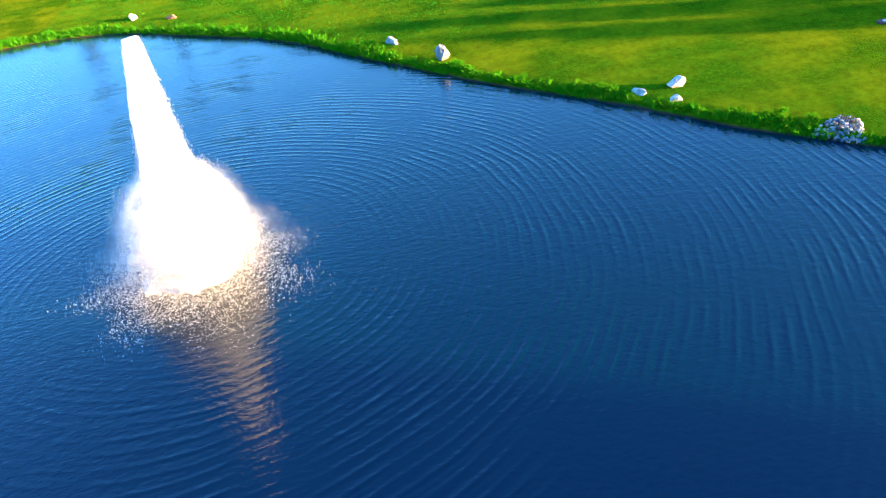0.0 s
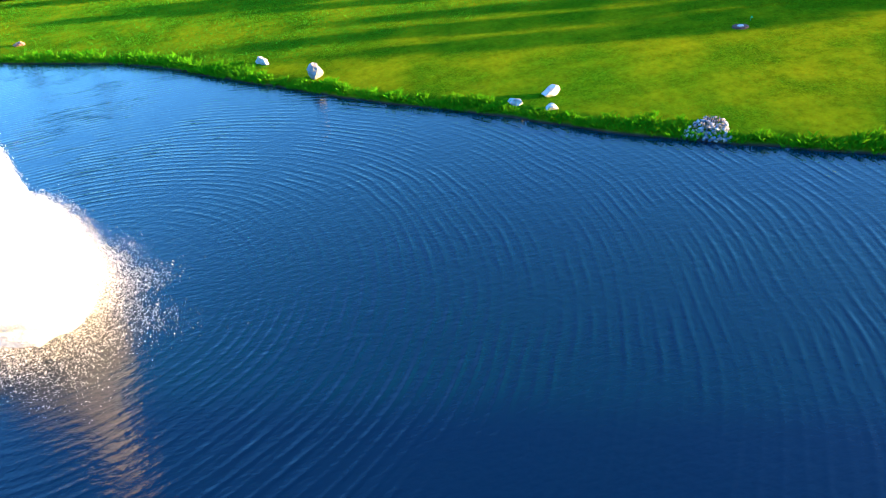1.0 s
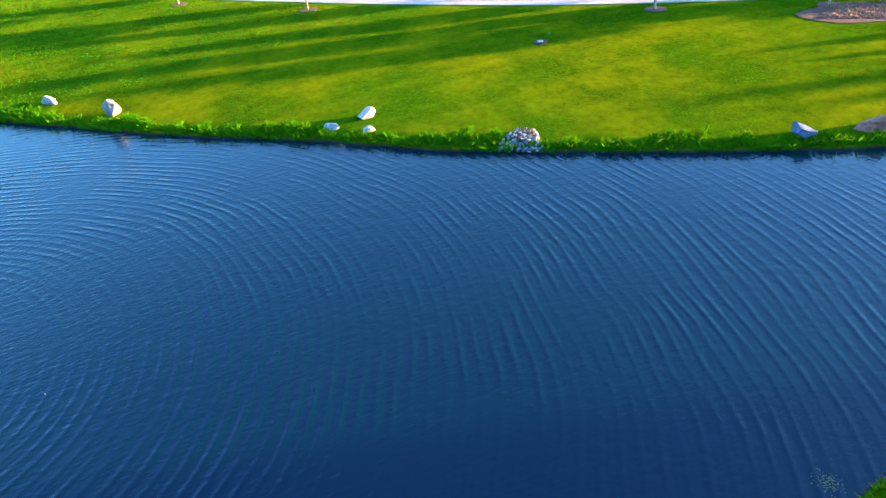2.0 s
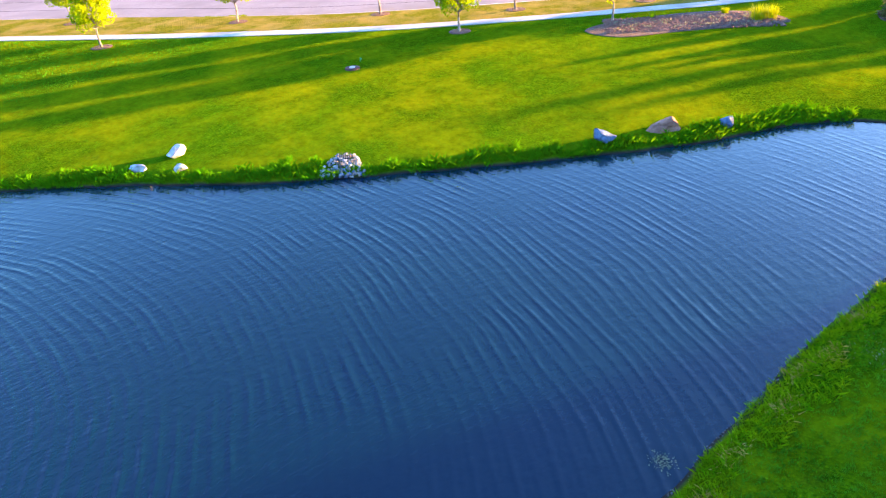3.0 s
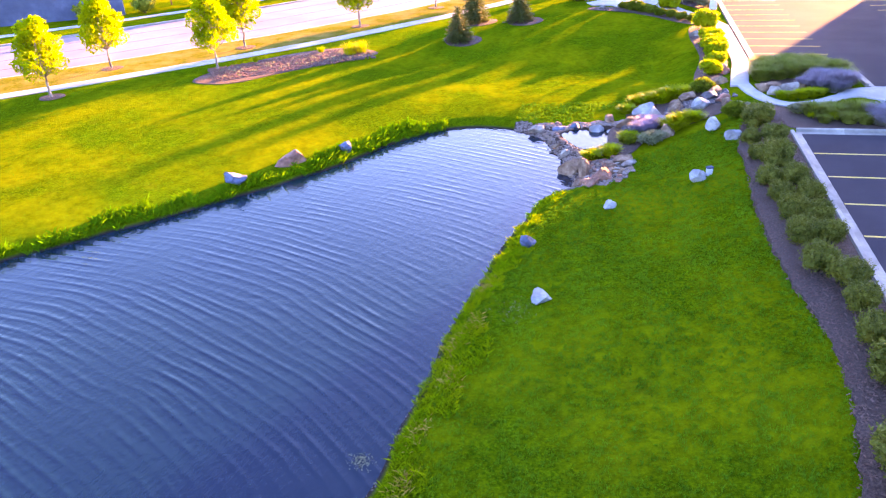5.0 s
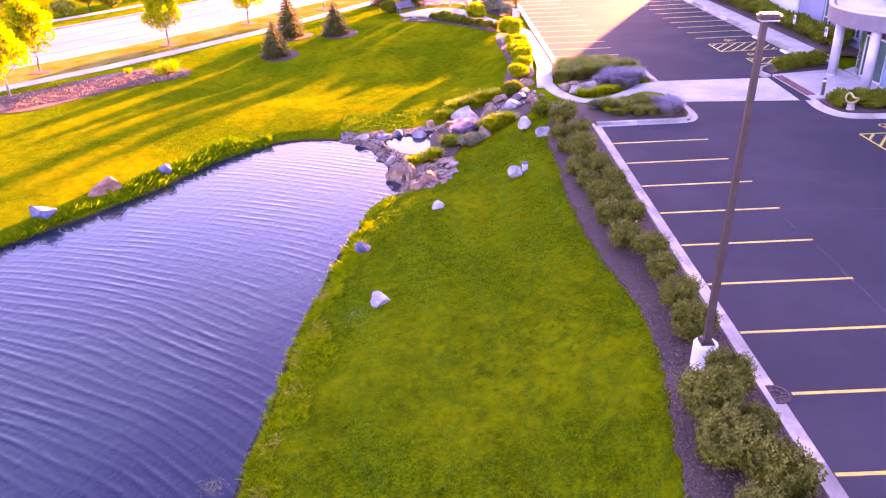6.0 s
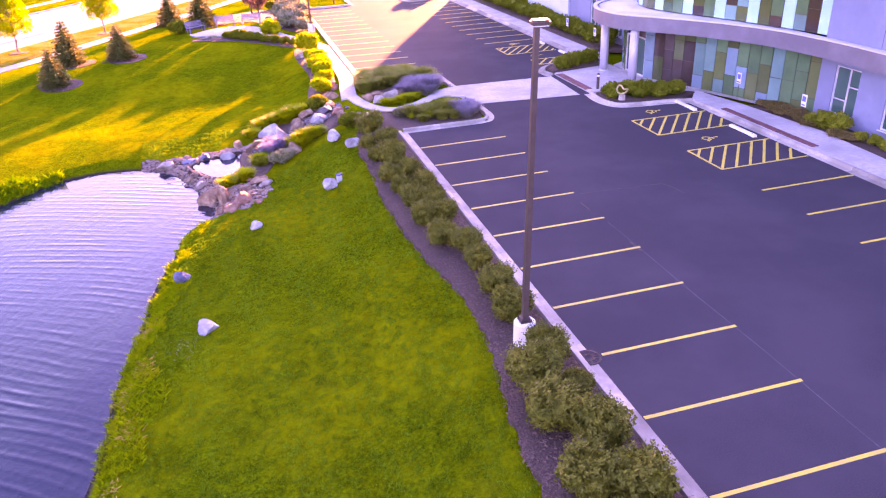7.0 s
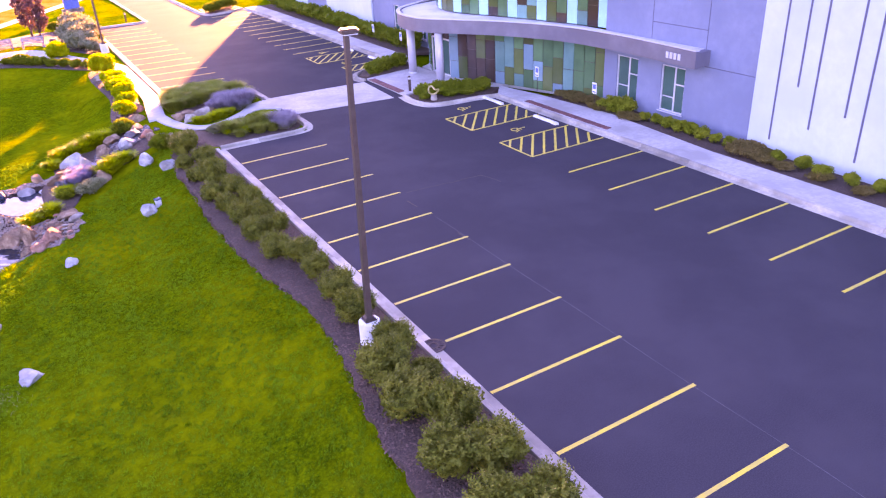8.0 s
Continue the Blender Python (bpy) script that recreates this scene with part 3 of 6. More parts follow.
def ribbon(name, line, widths, lift, material, label, category="path", kind="structure", thick=0.25, ragged=0.0):
    """A strip that follows the ground."""
    bm = bmesh.new()
    rows = []
    for i, (x, y) in enumerate(line):
        a, b = line[max(0, i - 1)], line[min(len(line) - 1, i + 1)]
        d = Vector((b[0] - a[0], b[1] - a[1])).normalized()
        wob = ragged * (noise.noise(Vector((x * 0.7, y * 0.9, 0))) + noise.noise(Vector((x, y * 3.1, 5))))
        w = widths if isinstance(widths, (int, float)) else widths[i] if len(widths) > 2 else widths[0] + (widths[1] - widths[0]) * i / (len(line) - 1)
        z = max(float(ground_z(x - d.y * w / 2, y + d.x * w / 2)), float(ground_z(x + d.y * w / 2, y - d.x * w / 2)), float(ground_z(x, y))) + lift
        l, r = (x - d.y * (w / 2 + wob), y + d.x * (w / 2 + wob)), (x + d.y * w / 2, y - d.x * w / 2)
        rows.append([bm.verts.new((*l, z - thick)), bm.verts.new((*l, z)), bm.verts.new((*r, z)), bm.verts.new((*r, z - thick))])
    for a, b in zip(rows, rows[1:]):
        for k in range(3):
            bm.faces.new((a[k], a[k + 1], b[k + 1], b[k]))
    bm.faces.new(rows[0])
    bm.faces.new(rows[-1][::-1])
    bmesh.ops.recalc_face_normals(bm, faces=bm.faces[:])
    return tagged(part(name, bm, material), label, category, kind=kind)


lane = curve_line([(5.4, 28.6), (4.2, 28.6), (3.2, 27.8), (2.0, 26.8), (0.6, 26.35), (-0.4, 27.2), (-1.0, 28.8), (-1.3, 30.6)], 5)
ribbon("path", lane, [0.75 + 2.0 * max(0.0, 1 - i / (0.24 * len(lane))) for i in range(len(lane))], 0.07, CONCRETE, "narrow curved concrete path through the planting")
ribbon("path", curve_line([(-1.5, 30.0), (-1.15, 33), (-0.8, 36), (-0.78, 41), (-0.82, 47.6)], 5), 1.0, 0.076, CONCRETE, "pale concrete footpath beside the far stalls")
court = curve_line([(-0.8, 47.4), (-2.2, 51.7), (-4.1, 54.6), (-5.9, 56.7), (-7.6, 57.7), (-9.5, 57.9), (-11.5, 57.2)], 5)
ribbon("path", court, [1.1 + 4.2 * math.exp(-((x + 8.1) / 2.3) ** 2) for x, y in court], 0.082, CONCRETE, "pale concrete path widening to a seating court")


def along(s, u):
    """A point s metres along the street and u beyond its footpath's near edge."""
    u = u * (1 + 0.25 * float(sstep(3, -25, s)) * (u > 1)) + float(street_bend(s))
    return (-56 + 0.667 * s - 0.745 * u, 21.5 + 0.745 * s + 0.667 * u)


def street_strip(u0, u1):
    """An outline that follows the street between two distances from its footpath."""
    return [along(s, u0) for s in range(-120, 151, 3)] + [along(s, u1) for s in range(150, -121, -3)]


ribbon("pavement", [along(s, 0.35) for s in range(-110, 141, 3)], 1.5, 0.05, CONCRETE, "pale concrete footpath beside the street", "pavement")
ribbon("pavement", [along(s, 29.0) for s in range(-110, 141, 3)], 1.5, 0.05, CONCRETE, "pale footpath on the far side of the street", "pavement")
ribbon("ground", [along(s, 4.1) for s in range(-110, 141, 3)], [5.9 + 1.5 * float(sstep(3, -25, s)) for s in range(-110, 141, 3)], 0.012, VERGE, "dry yellowish grass verge beside the street", "verge", thick=0.1)
bm = bmesh.new()
prism(bm, ccw(street_strip(7.2, 24)), -0.6, -0.33)
tagged(part("road", bm, ROAD), "pale wide street with a worn surface", "street", kind="structure")
for u, side in ((7.2, 1), (24.0, -1)):
    bm = sweep(bmesh.new(), [along(s, u) for s in range(-120, 151, 3)], [(-0.12, -0.6), (-0.12, -0.19), (0.12, -0.19), (0.12, -0.6)])
    tagged(part("kerb", bm, KERB), "pale street kerb", "kerb", kind="structure")
# thin tar joints along the street
for u in (11.4, 15.6, 19.8):
    slab("road_joint", street_strip(u, u + 0.09), -0.34, -0.324, ASPHALT, "dark sealed joint in the street", "joint")


def bed(outline, lift, material, label, category="mulch bed"):
    """A low planted bed that follows the ground."""
    loop = smooth_loop(outline, 4)
    c = loop.mean(0)
    bm = bmesh.new()
    rings = []
    for f, h in ((1.0, -0.06), (0.97, lift * 0.7), (0.8, lift), (0.5, lift), (0.2, lift)):
        rings.append([bm.verts.new((*p, float(ground_z(*p)) + h)) for p in c + (loop - c) * f])
    for a, b in zip(rings, rings[1:]):
        for i in range(len(a)):
            j = (i + 1) % len(a)
            bm.faces.new((a[i], a[j], b[j], b[i]))
    bm.faces.new(rings[-1])
    bmesh.ops.recalc_face_normals(bm, faces=bm.faces[:])
    return tagged(part("mulch_bed", bm, material), label, category, kind="structure")


HEDGE_Y = [-45, -20, -6, -3, -1, 1.5, 4, 7, 9, 12, 16, 20, 22.5, 25.2]
HEDGE_LEFT = [-2.9, -2.9, -3.0, -2.9, -2.6, -2.15, -2.05, -2.5, -2.7, -2.85, -2.7, -2.6, -2.3, -1.4]
strip = [(y, float(np.interp(y, HEDGE_Y, HEDGE_LEFT))) for y in np.arange(-45, 25.3, 0.3)]
ribbon("mulch_bed", [(x / 2 - 0.1, y) for y, x in strip], [-0.2 - x for y, x in strip], 0.03, MULCH, "brown bark mulch bed under the shrub row", "mulch bed", ragged=0.14)
bed([(-0.2, 22.6), (2.2, 22.5), (4.4, 22.6), (5.1, 23.4), (5.1, 25.6), (3.6, 26.6), (1.8, 25.9), (0.2, 25.5), (-1.0, 26.6)], 0.04, MULCH, "dark mulch bed with shrubs inside the kerb")
bed([(-0.3, 29.0), (0.8, 27.4), (2.2, 28.2), (3.2, 29.6), (4.9, 30.9), (4.8, 34.4), (3.6, 35.7), (0.6, 35.7), (-0.1, 33)], 0.04, MULCH, "dark mulch bed enclosed by the path")
bed([(-3.4, 30), (-2.3, 32), (-1.5, 36), (-1.4, 42), (-1.5, 48), (-3.0, 48.6), (-3.4, 45), (-3.1, 38), (-3.8, 33)], 0.04, MULCH, "dark mulch bed beside the footpath")
bed([(-2.9, 51.0), (-4.6, 52.5), (-6.6, 54.0), (-8.2, 55.2), (-11.2, 55.9), (-11.4, 54.6), (-8.6, 53.6), (-6.2, 51.8), (-4.2, 50.0), (-2.6, 48.8)], 0.04, MULCH, "curved mulch bed along the seating court")
bed([(-12.6, 60.4), (-9.8, 62.6), (-5.8, 62.4), (-3.4, 58.5), (-0.7, 54.5), (-0.5, 66), (-3.5, 72), (-8, 70.5), (-13.4, 66)], 0.04, MULCH, "mulch bed behind the benches")
bed([(-37.9, 31.5), (-34.8, 31.4), (-31.9, 34.8), (-27.0, 40.0), (-27.6, 41.7), (-30.6, 42.0), (-34.0, 39.8), (-37.4, 35.0)], 0.05, MULCH, "dark mulch bed in the lawn by the street")
bed([(-7.6, 28.4), (-5.6, 29.2), (-3.2, 30.8), (-2.2, 28.0), (-2.2, 26.0), (-4.2, 24.6), (-6.4, 23.4), (-7.4, 21.2), (-8.4, 21.0), (-8.6, 24.8), (-7.8, 26.0)], 0.05, MULCH, "mulched banks of the rocky stream")
slab("mulch_bed", [(12.75, 24.4), (12.6, 23.1), (12.9, 22.2), (13.8, 21.75), (16.9, 21.3), (17.9, 21.9), (17.1, 23.9)], -0.1, 0.16, MULCH, "mulch bed at the entrance", "mulch bed")
slab("mulch_bed", [(12.6, 30.5), (12.5, 31.3), (13.4, 32.4), (16.6, 33.2), (17.4, 32.2), (17.0, 31.0)], -0.1, 0.16, MULCH, "mulch bed beyond the entrance", "mulch bed")
slab("mulch_bed", [(18.85, -45), (20.75, -45), (20.9, 15.6), (20.2, 18.0), (19.1, 18.6), (19.45, 13.3), (18.85, 6)], -0.1, 0.10, MULCH, "long mulch bed along the building", "mulch bed")
slab("mulch_bed", [(18.3, 36), (20.8, 34), (20.8, 71), (18.35, 71)], -0.1, 0.10, MULCH, "long mulch bed along the far wing", "mulch bed")
slab("mulch_bed", [(11.95, 71.5), (12.7, 69.6), (16.5, 71.3), (16.3, 74.5), (12.2, 75.0)], -0.3, 0.08, MULCH, "mulch bed at the far corner", "mulch bed")
for x, y, w, l, mid in ((17.5, 15, 0.4, 7.2, True), (12.75, 27.6, 0.5, 4.6, False)):
    k = thing("paver_strip", (x, y, 0), 0, "strip of red brick pavers set in the pavement", "pavers", kind="structure")
    first = None
    ncol, nrow = 3, int(l / 0.22)
    for i in range(ncol):
        for j in range(nrow):
            if first is None:
                first = part("brick", box(bmesh.new(), (0, 0, 0), (w / ncol - 0.008, 0.212, 0.03), bevel=0.004), BRICK, k)
                ob = first
            else:
                ob = new("brick", first.data)
                ob.parent = k
            ob.location = ((i - 1) * w / ncol, (j - nrow / 2 + 0.5) * 0.22 , 0.135 + 0.002 * ((i * 7 + j * 3) % 3))

# ---- markings on the car park ----
def paint(name, outlines, label, category, group="", material=YELLOW, z=0.006):
    bm = bmesh.new()
    for o in outlines:
        prism(bm, ccw(o), -0.002, z)
    return tagged(part(name, bm, material), label, category, group)


def stripe(a, b, w=0.1):
    a, b = Vector(a), Vector(b)
    n = (b - a).normalized()
    n = Vector((-n.y, n.x)) * w / 2
    return [tuple(a + n), tuple(b + n), tuple(b - n), tuple(a - n)]


for i in range(-2, 12):
    y = 2.74 * (i - 4)
    paint("stall_line", [stripe((0.62 if i == 4 else 0.36, y), (4.93, y), 0.11)], "yellow painted stall line on asphalt", "stall line", "near stall lines")
for i in range(-4, 6):
    y = 8.25 - 2.63 * (5 - i)
    paint("stall_line", [stripe((12.15, y), (16.66, y - 0.02), 0.11)], "yellow painted stall line before the building", "stall line", "building stall lines")
for i in range(14):
    y = 38.5 + 2.37 * (i - 1)
    paint("stall_line", [stripe((0.36, y), (4.85, y - 0.3), 0.11)], "pale yellow stall line in low sun", "stall line", "far stall lines")
for i in range(12):
    y = 42.4 + 2.28 * i
    paint("stall_line", [stripe((11.75, y), (16.2, y), 0.11)], "pale yellow stall line before the far wing", "stall line", "far wing stall lines")


def hatch(y0, y1, x0=12.1, x1=16.6):
    t = thing("access_aisle", (0, 0, 0), 0, "yellow hatched access aisle between stalls", "hatched aisle", "access aisles")
    lines = [stripe((x0, y0), (x1, y0)), stripe((x0, y1), (x1, y1)), stripe((x0, y0), (x0, y1))]
    dy, lean, k = y1 - y0, 0.78, -2
    while x0 + 0.72 * k < x1:
        a, b = Vector((x0 + 0.72 * k, y0)), Vector((x0 + 0.72 * k + lean * dy, y1))
        p, q = max(0.02, (x0 - a.x) / (b.x - a.x)), min(0.98, (x1 - a.x) / (b.x - a.x))
        if q - p > 0.08:
            lines.append(stripe(a.lerp(b, p), a.lerp(b, q), 0.12))
        k += 1
    for k, o in enumerate(lines):
        part("stripe", prism(bmesh.new(), ccw(o), -0.002, 0.006 + 0.001 * (k > 1) + 0.001 * (k > 2)), YELLOW, t)


hatch(16.2, 18.9)
hatch(10.9, 13.6)
hatch(37.6, 40.2, 12.0, 16.0)
hatch(33.55, 35.2, 12.9, 15.9)


def wheelchair(x, y, s=0.64):
    """The access symbol: a ring for the wheel and strokes for the sitter's outline."""
    q = lambda up, right: (x + s * up, y - s * right)
    arcs = []
    for k in range(12):
        a0, a1 = radians(110 + 20 * k), radians(110 + 20 * (k + 1))
        arcs.append([q(-0.2 + r * math.sin(a), -0.05 + r * math.cos(a)) for r, a in ((0.40, a0), (0.40, a1), (0.29, a1), (0.29, a0))])
    arcs += [stripe(q(0.52, -0.05), q(-0.12, -0.05), 0.11 * s), stripe(q(0.22, 0.0), q(0.22, 0.32), 0.09 * s), stripe(q(-0.08, -0.05), q(-0.08, 0.36), 0.11 * s),
             stripe(q(-0.04, 0.34), q(-0.5, 0.5), 0.11 * s), stripe(q(-0.5, 0.47), q(-0.46, 0.66), 0.09 * s)]
    arcs.append([q(0.68 + 0.11 * math.cos(radians(a)), -0.07 + 0.11 * math.sin(radians(a))) for a in range(0, 360, 45)])
    paint("access_symbol", arcs, "yellow painted wheelchair symbol on a stall", "floor marking", "access symbols", z=0.008)


for x, y in ((14.0, 20.0), (14.1, 14.8), (13.9, 41.2), (13.8, 36.4)):
    wheelchair(x, y)


def wheel_stop():
    t = thing("wheel_stop", (16.15, 20.1, 0), 0, "white painted concrete wheel stop", "wheel stop", "wheel stops")
    bm = bmesh.new()
    for y0, y1 in ((-0.98, -0.62), (-0.6, 0.6), (0.62, 0.98)):
        for z, w in ((0.0, 0.0),):
            pts = [(-0.11, 0.0 if abs(y0) > 0.7 else 0.02), (-0.07, 0.13), (0.07, 0.13), (0.11, 0.0 if abs(y0) > 0.7 else 0.02)]
            sweep(bm, [(0, y0 - 0.01), (0, y1 + 0.01)], [(o, max(0.002, z)) for o, z in pts])
    part("block", bm, WHITE, t)
    for y in (-0.75, 0.75):
        part("anchor_bolt", rod(bmesh.new(), (0, y, 0.12), (0, y, 0.137), 0.02), IRON, t)
    return t


stop = wheel_stop()
for x, y in ((16.15, 15.0), (15.95, 40.9), (15.95, 35.9)):
    copy_thing(stop, pose(x, y, 0))

# storm drain in the gutter
t = thing("storm_drain", (0.2, -0.02, 0), 0, "round cast iron storm drain grate in the gutter", "drain")
for r0, r1, piece in ((0.30, 0.36, "rim"), (0.13, 0.17, "inner_ring")):
    bm = bmesh.new()
    ring = [(r1 * math.cos(radians(15 * k)), r1 * math.sin(radians(15 * k))) for k in range(24)]
    rows = [[bm.verts.new((x * f, y * f, z)) for x, y in ring] for f, z in ((1, 0.0), (1, 0.032), (r0 / r1, 0.032), (r0 / r1, 0.0))]
    for a, b in zip(rows, rows[1:] + rows[:1]):
        for i in range(24):
            bm.faces.new((a[i], a[(i + 1) % 24], b[(i + 1) % 24], b[i]))
    part(piece, bm, IRON, t)
for k in range(12):
    a = radians(30 * k)
    part("grate_bar", box(bmesh.new(), (0.2 * math.cos(a), 0.2 * math.sin(a), 0.018), (0.22, 0.03, 0.02), math.degrees(a)), IRON, t)
part("shaft", rod(bmesh.new(), (0, 0, -0.1), (0, 0, 0.014), 0.31, n=24), ASPHALT, t, "dark opening under the grate")

# crack in the asphalt
bm = bmesh.new()
rng = random.Random(5)
crack = [(5.1 + 0.37 * k, 10.72 - 0.03 * k + rng.uniform(-0.05, 0.05)) for k in range(11)] + [(9.0, 9.9), (9.1, 9.2)]
for a, b in zip(crack, crack[1:]):
    prism(bm, ccw(stripe(a, b, 0.035)), -0.002, 0.004)
tagged(part("crack", bm, DARK_BARK), "thin dark crack in the asphalt", "crack", kind="structure")
bm = bmesh.new()
for a, b in (((4.72, 9.9), (4.75, 9.1)), ((4.8, 6.0), (4.82, 5.2))):
    prism(bm, ccw(stripe(a, b, 0.06)), -0.002, 0.004)
tagged(part("crack", bm, DARK_BARK), "short tarred crack in the asphalt", "crack", kind="structure")
bm = bmesh.new()
line = [(4.86 + 0.02 * math.sin(k * 1.3), 7.8 - 1.5 * k) for k in range(14)]
for a, b in zip(line, line[1:]):
    prism(bm, ccw(stripe(a, b, 0.022)), -0.002, 0.0035)
tagged(part("paving_seam", bm, mat("worn asphalt seam", (0.055, 0.05, 0.055), (0.10, 0.092, 0.098), (0.055, 0.05, 0.056), scale=6, big=0.8, rough=0.9, bump=0.2)), "faint pale paving seam in the asphalt", "seam", kind="structure")


# ---- lamps ----
def lamp_post(x, y, height, label, tilt=0.0):
    t = thing("lamp_post", (x, y, gz(x, y)), 0, label, "lamp post", "car park lamps")
    bm = bmesh.new()
    rod(bm, (0, 0, -0.1), (0, 0, 0.78), 0.33, 0.31, 20)
    bmesh.ops.bevel(bm, geom=[e for e in bm.edges if all(v.co.z > 0.7 for v in e.verts)], offset=0.04, segments=3, affect="EDGES")
    part("concrete_base", bm, WHITE, t, "pale concrete base drum")
    part("base_plate", box(bmesh.new(), (0, 0, 0.80), (0.34, 0.34, 0.05), bevel=0.01), BRONZE, t)
    part("base_cover", box(bmesh.new(), (0, 0, 0.87), (0.26, 0.26, 0.11), bevel=0.02), BRONZE, t)
    for a in (-1, 1):
        for b in (-1, 1):
            part("bolt", rod(bmesh.new(), (0.14 * a, 0.14 * b, 0.82), (0.14 * a, 0.14 * b, 0.87), 0.018), IRON, t)
    bm = bmesh.new()
    bmesh.ops.create_cone(bm, cap_ends=True, segments=4, radius1=0.115, radius2=0.085, depth=height - 0.8, matrix=Matrix.Translation((0, 0, 0.8 + (height - 0.8) / 2)) @ Matrix.Rotation(radians(45), 4, "Z"))
    lean = Matrix.Translation((0, 0, 0.8)) @ Matrix.Rotation(radians(tilt), 4, "Y") @ Matrix.Translation((0, 0, -0.8))
    part("pole", bm, BRONZE, t).matrix_basis = lean
    head = part("lamp_head", box(bmesh.new(), (0.08, 0, height + 0.06), (0.46, 0.3, 0.14), bevel=0.04), BRONZE, t)
    head.matrix_basis = lean
    part("lens", box(bmesh.new(), (0.08, 0, height - 0.015), (0.38, 0.24, 0.02), bevel=0.005), WHITE, head)
    return t


lamp_post(-1.22, 1.18, 8.85, "tall dark bronze lamp post on a concrete drum", 1.8)
lamp_post(-0.8, 55.4, 8.95, "far dark lamp post on a concrete drum by the path")


def bollard(x, y, z):
    t = thing("bollard_light", (x, y, z), 0, "small dark bollard light beside the paving", "bollard", "bollard lights")
    part("post", rod(bmesh.new(), (0, 0, 0), (0, 0, 0.75), 0.09, n=12), BRONZE, t)
    part("lens", rod(bmesh.new(), (0, 0, 0.75), (0, 0, 0.88), 0.075, n=12), WHITE, t)
    part("cap", rod(bmesh.new(), (0, 0, 0.88), (0, 0, 0.96), 0.1, 0.06, 12), BRONZE, t)


bollard(13.3, 25.3, 0.12)
bollard(3.8, 72.4, gz(3.8, 72.4))

# ---- building ----
house = thing("office_building", label="two-storey office with grey and white walls and a curved glazed entrance", category="building")
H_TOP = 13.4


def wall_box(name, x0, x1, y0, y1, z0, z1, material, label=""):
    return part(name, box(bmesh.new(), ((x0 + x1) / 2, (y0 + y1) / 2, (z0 + z1) / 2), (x1 - x0, y1 - y0, z1 - z0)), material, house, label)


def wall_with_windows(y0, y1, holes, x0, x1, material, label):
    """A wall along y with openings (ya, yb, za, zb) through it."""
    bm = bmesh.new()
    ys = sorted({y0, y1, *[v for h in holes for v in h[:2]]})
    zs = sorted({-0.2, H_TOP, *[v for h in holes for v in h[2:]]})
    for a, b in zip(ys, ys[1:]):
        for c, d in zip(zs, zs[1:]):
            if not any(h[0] <= a and b <= h[1] and h[2] <= c and d <= h[3] for h in holes):
                box(bm, ((x0 + x1) / 2, (a + b) / 2, (c + d) / 2), (x1 - x0, b - a, d - c))
    bmesh.ops.remove_doubles(bm, verts=bm.verts[:], dist=0.001)
    return part("wall", bm, material, house, label)


def window(y0, y1, z0, z1, x, cols=2, rows=2):
    w = thing("window", (x, (y0 + y1) / 2, (z0 + z1) / 2))
    w.parent = house
    dy, dz, f = y1 - y0, z1 - z0, 0.06
    bm = bmesh.new()
    for s in (-1, 1):
        box(bm, (0, s * (dy / 2 - f / 2), 0), (0.12, f, dz))
        box(bm, (0, 0, s * (dz / 2 - f / 2)), (0.12, dy - 2 * f, f))
    box(bm, (0, -dy * 0.06, 0), (0.1, f, dz - 2 * f))
    box(bm, (0, -dy * 0.06 - (dy * 0.44) / 2, dz * 0.12), (0.1, dy * 0.44 - f, f * 0.8))
    box(bm, (0, dy * 0.2, -dz * 0.18), (0.1, dy * 0.44, f * 0.8))
    part("window_frame", bm, ALUMINIUM, w, "white aluminium frame")
    part("pane", box(bmesh.new(), (0.02, 0, 0), (0.02, dy - f, dz - f)), GLASS, w, "green tinted glass")
    part("window_sill", box(bmesh.new(), (-0.1, 0, -dz / 2 - 0.03), (0.2, dy + 0.1, 0.05), bevel=0.01), ALUMINIUM, w)


HOLES = [(12.98, 14.58, 0.56, 2.96), (9.7, 11.3, 0.58, 2.98)]
wall_with_windows(5.5, 15.6, HOLES, 20.8, 21.15, GREY_WALL, "smooth grey precast wall")
for h in HOLES:
    window(*h, 20.92)
# recessed joints of the grey wall
for y, z0 in ((12.15, 4.2), (8.58, 3.3)):
    wall_box("joint", 20.792, 20.80, y - 0.02, y + 0.02, z0, H_TOP, DARK_JOINT)
for z, y0, y1 in ((3.31, 5.52, 8.56), (5.02, 8.6, 12.13), (7.4, 5.52, 15.5), (9.8, 5.52, 15.5)):
    wall_box("joint", 20.793, 20.80, y0, y1, z - 0.02, z + 0.02, DARK_JOINT)
wall_box("wall", 20.62, 21.15, -48, 5.5, -0.2, H_TOP, WHITE_WALL, "white precast wall with dark vertical grooves")
for y, z0, z1 in ((4.35, 0.74, 9.0), (3.36, 3.34, 11.0), (2.55, 1.63, 10.0), (1.05, 2.5, 11.5), (0.28, 0.77, 9.5), (-1.4, 2.8, 11.0), (-2.6, 0.9, 9.0)):
    wall_box("groove", 20.606, 20.62, y - 0.045, y + 0.045, z0, z1, DARK_JOINT, "dark vertical groove")
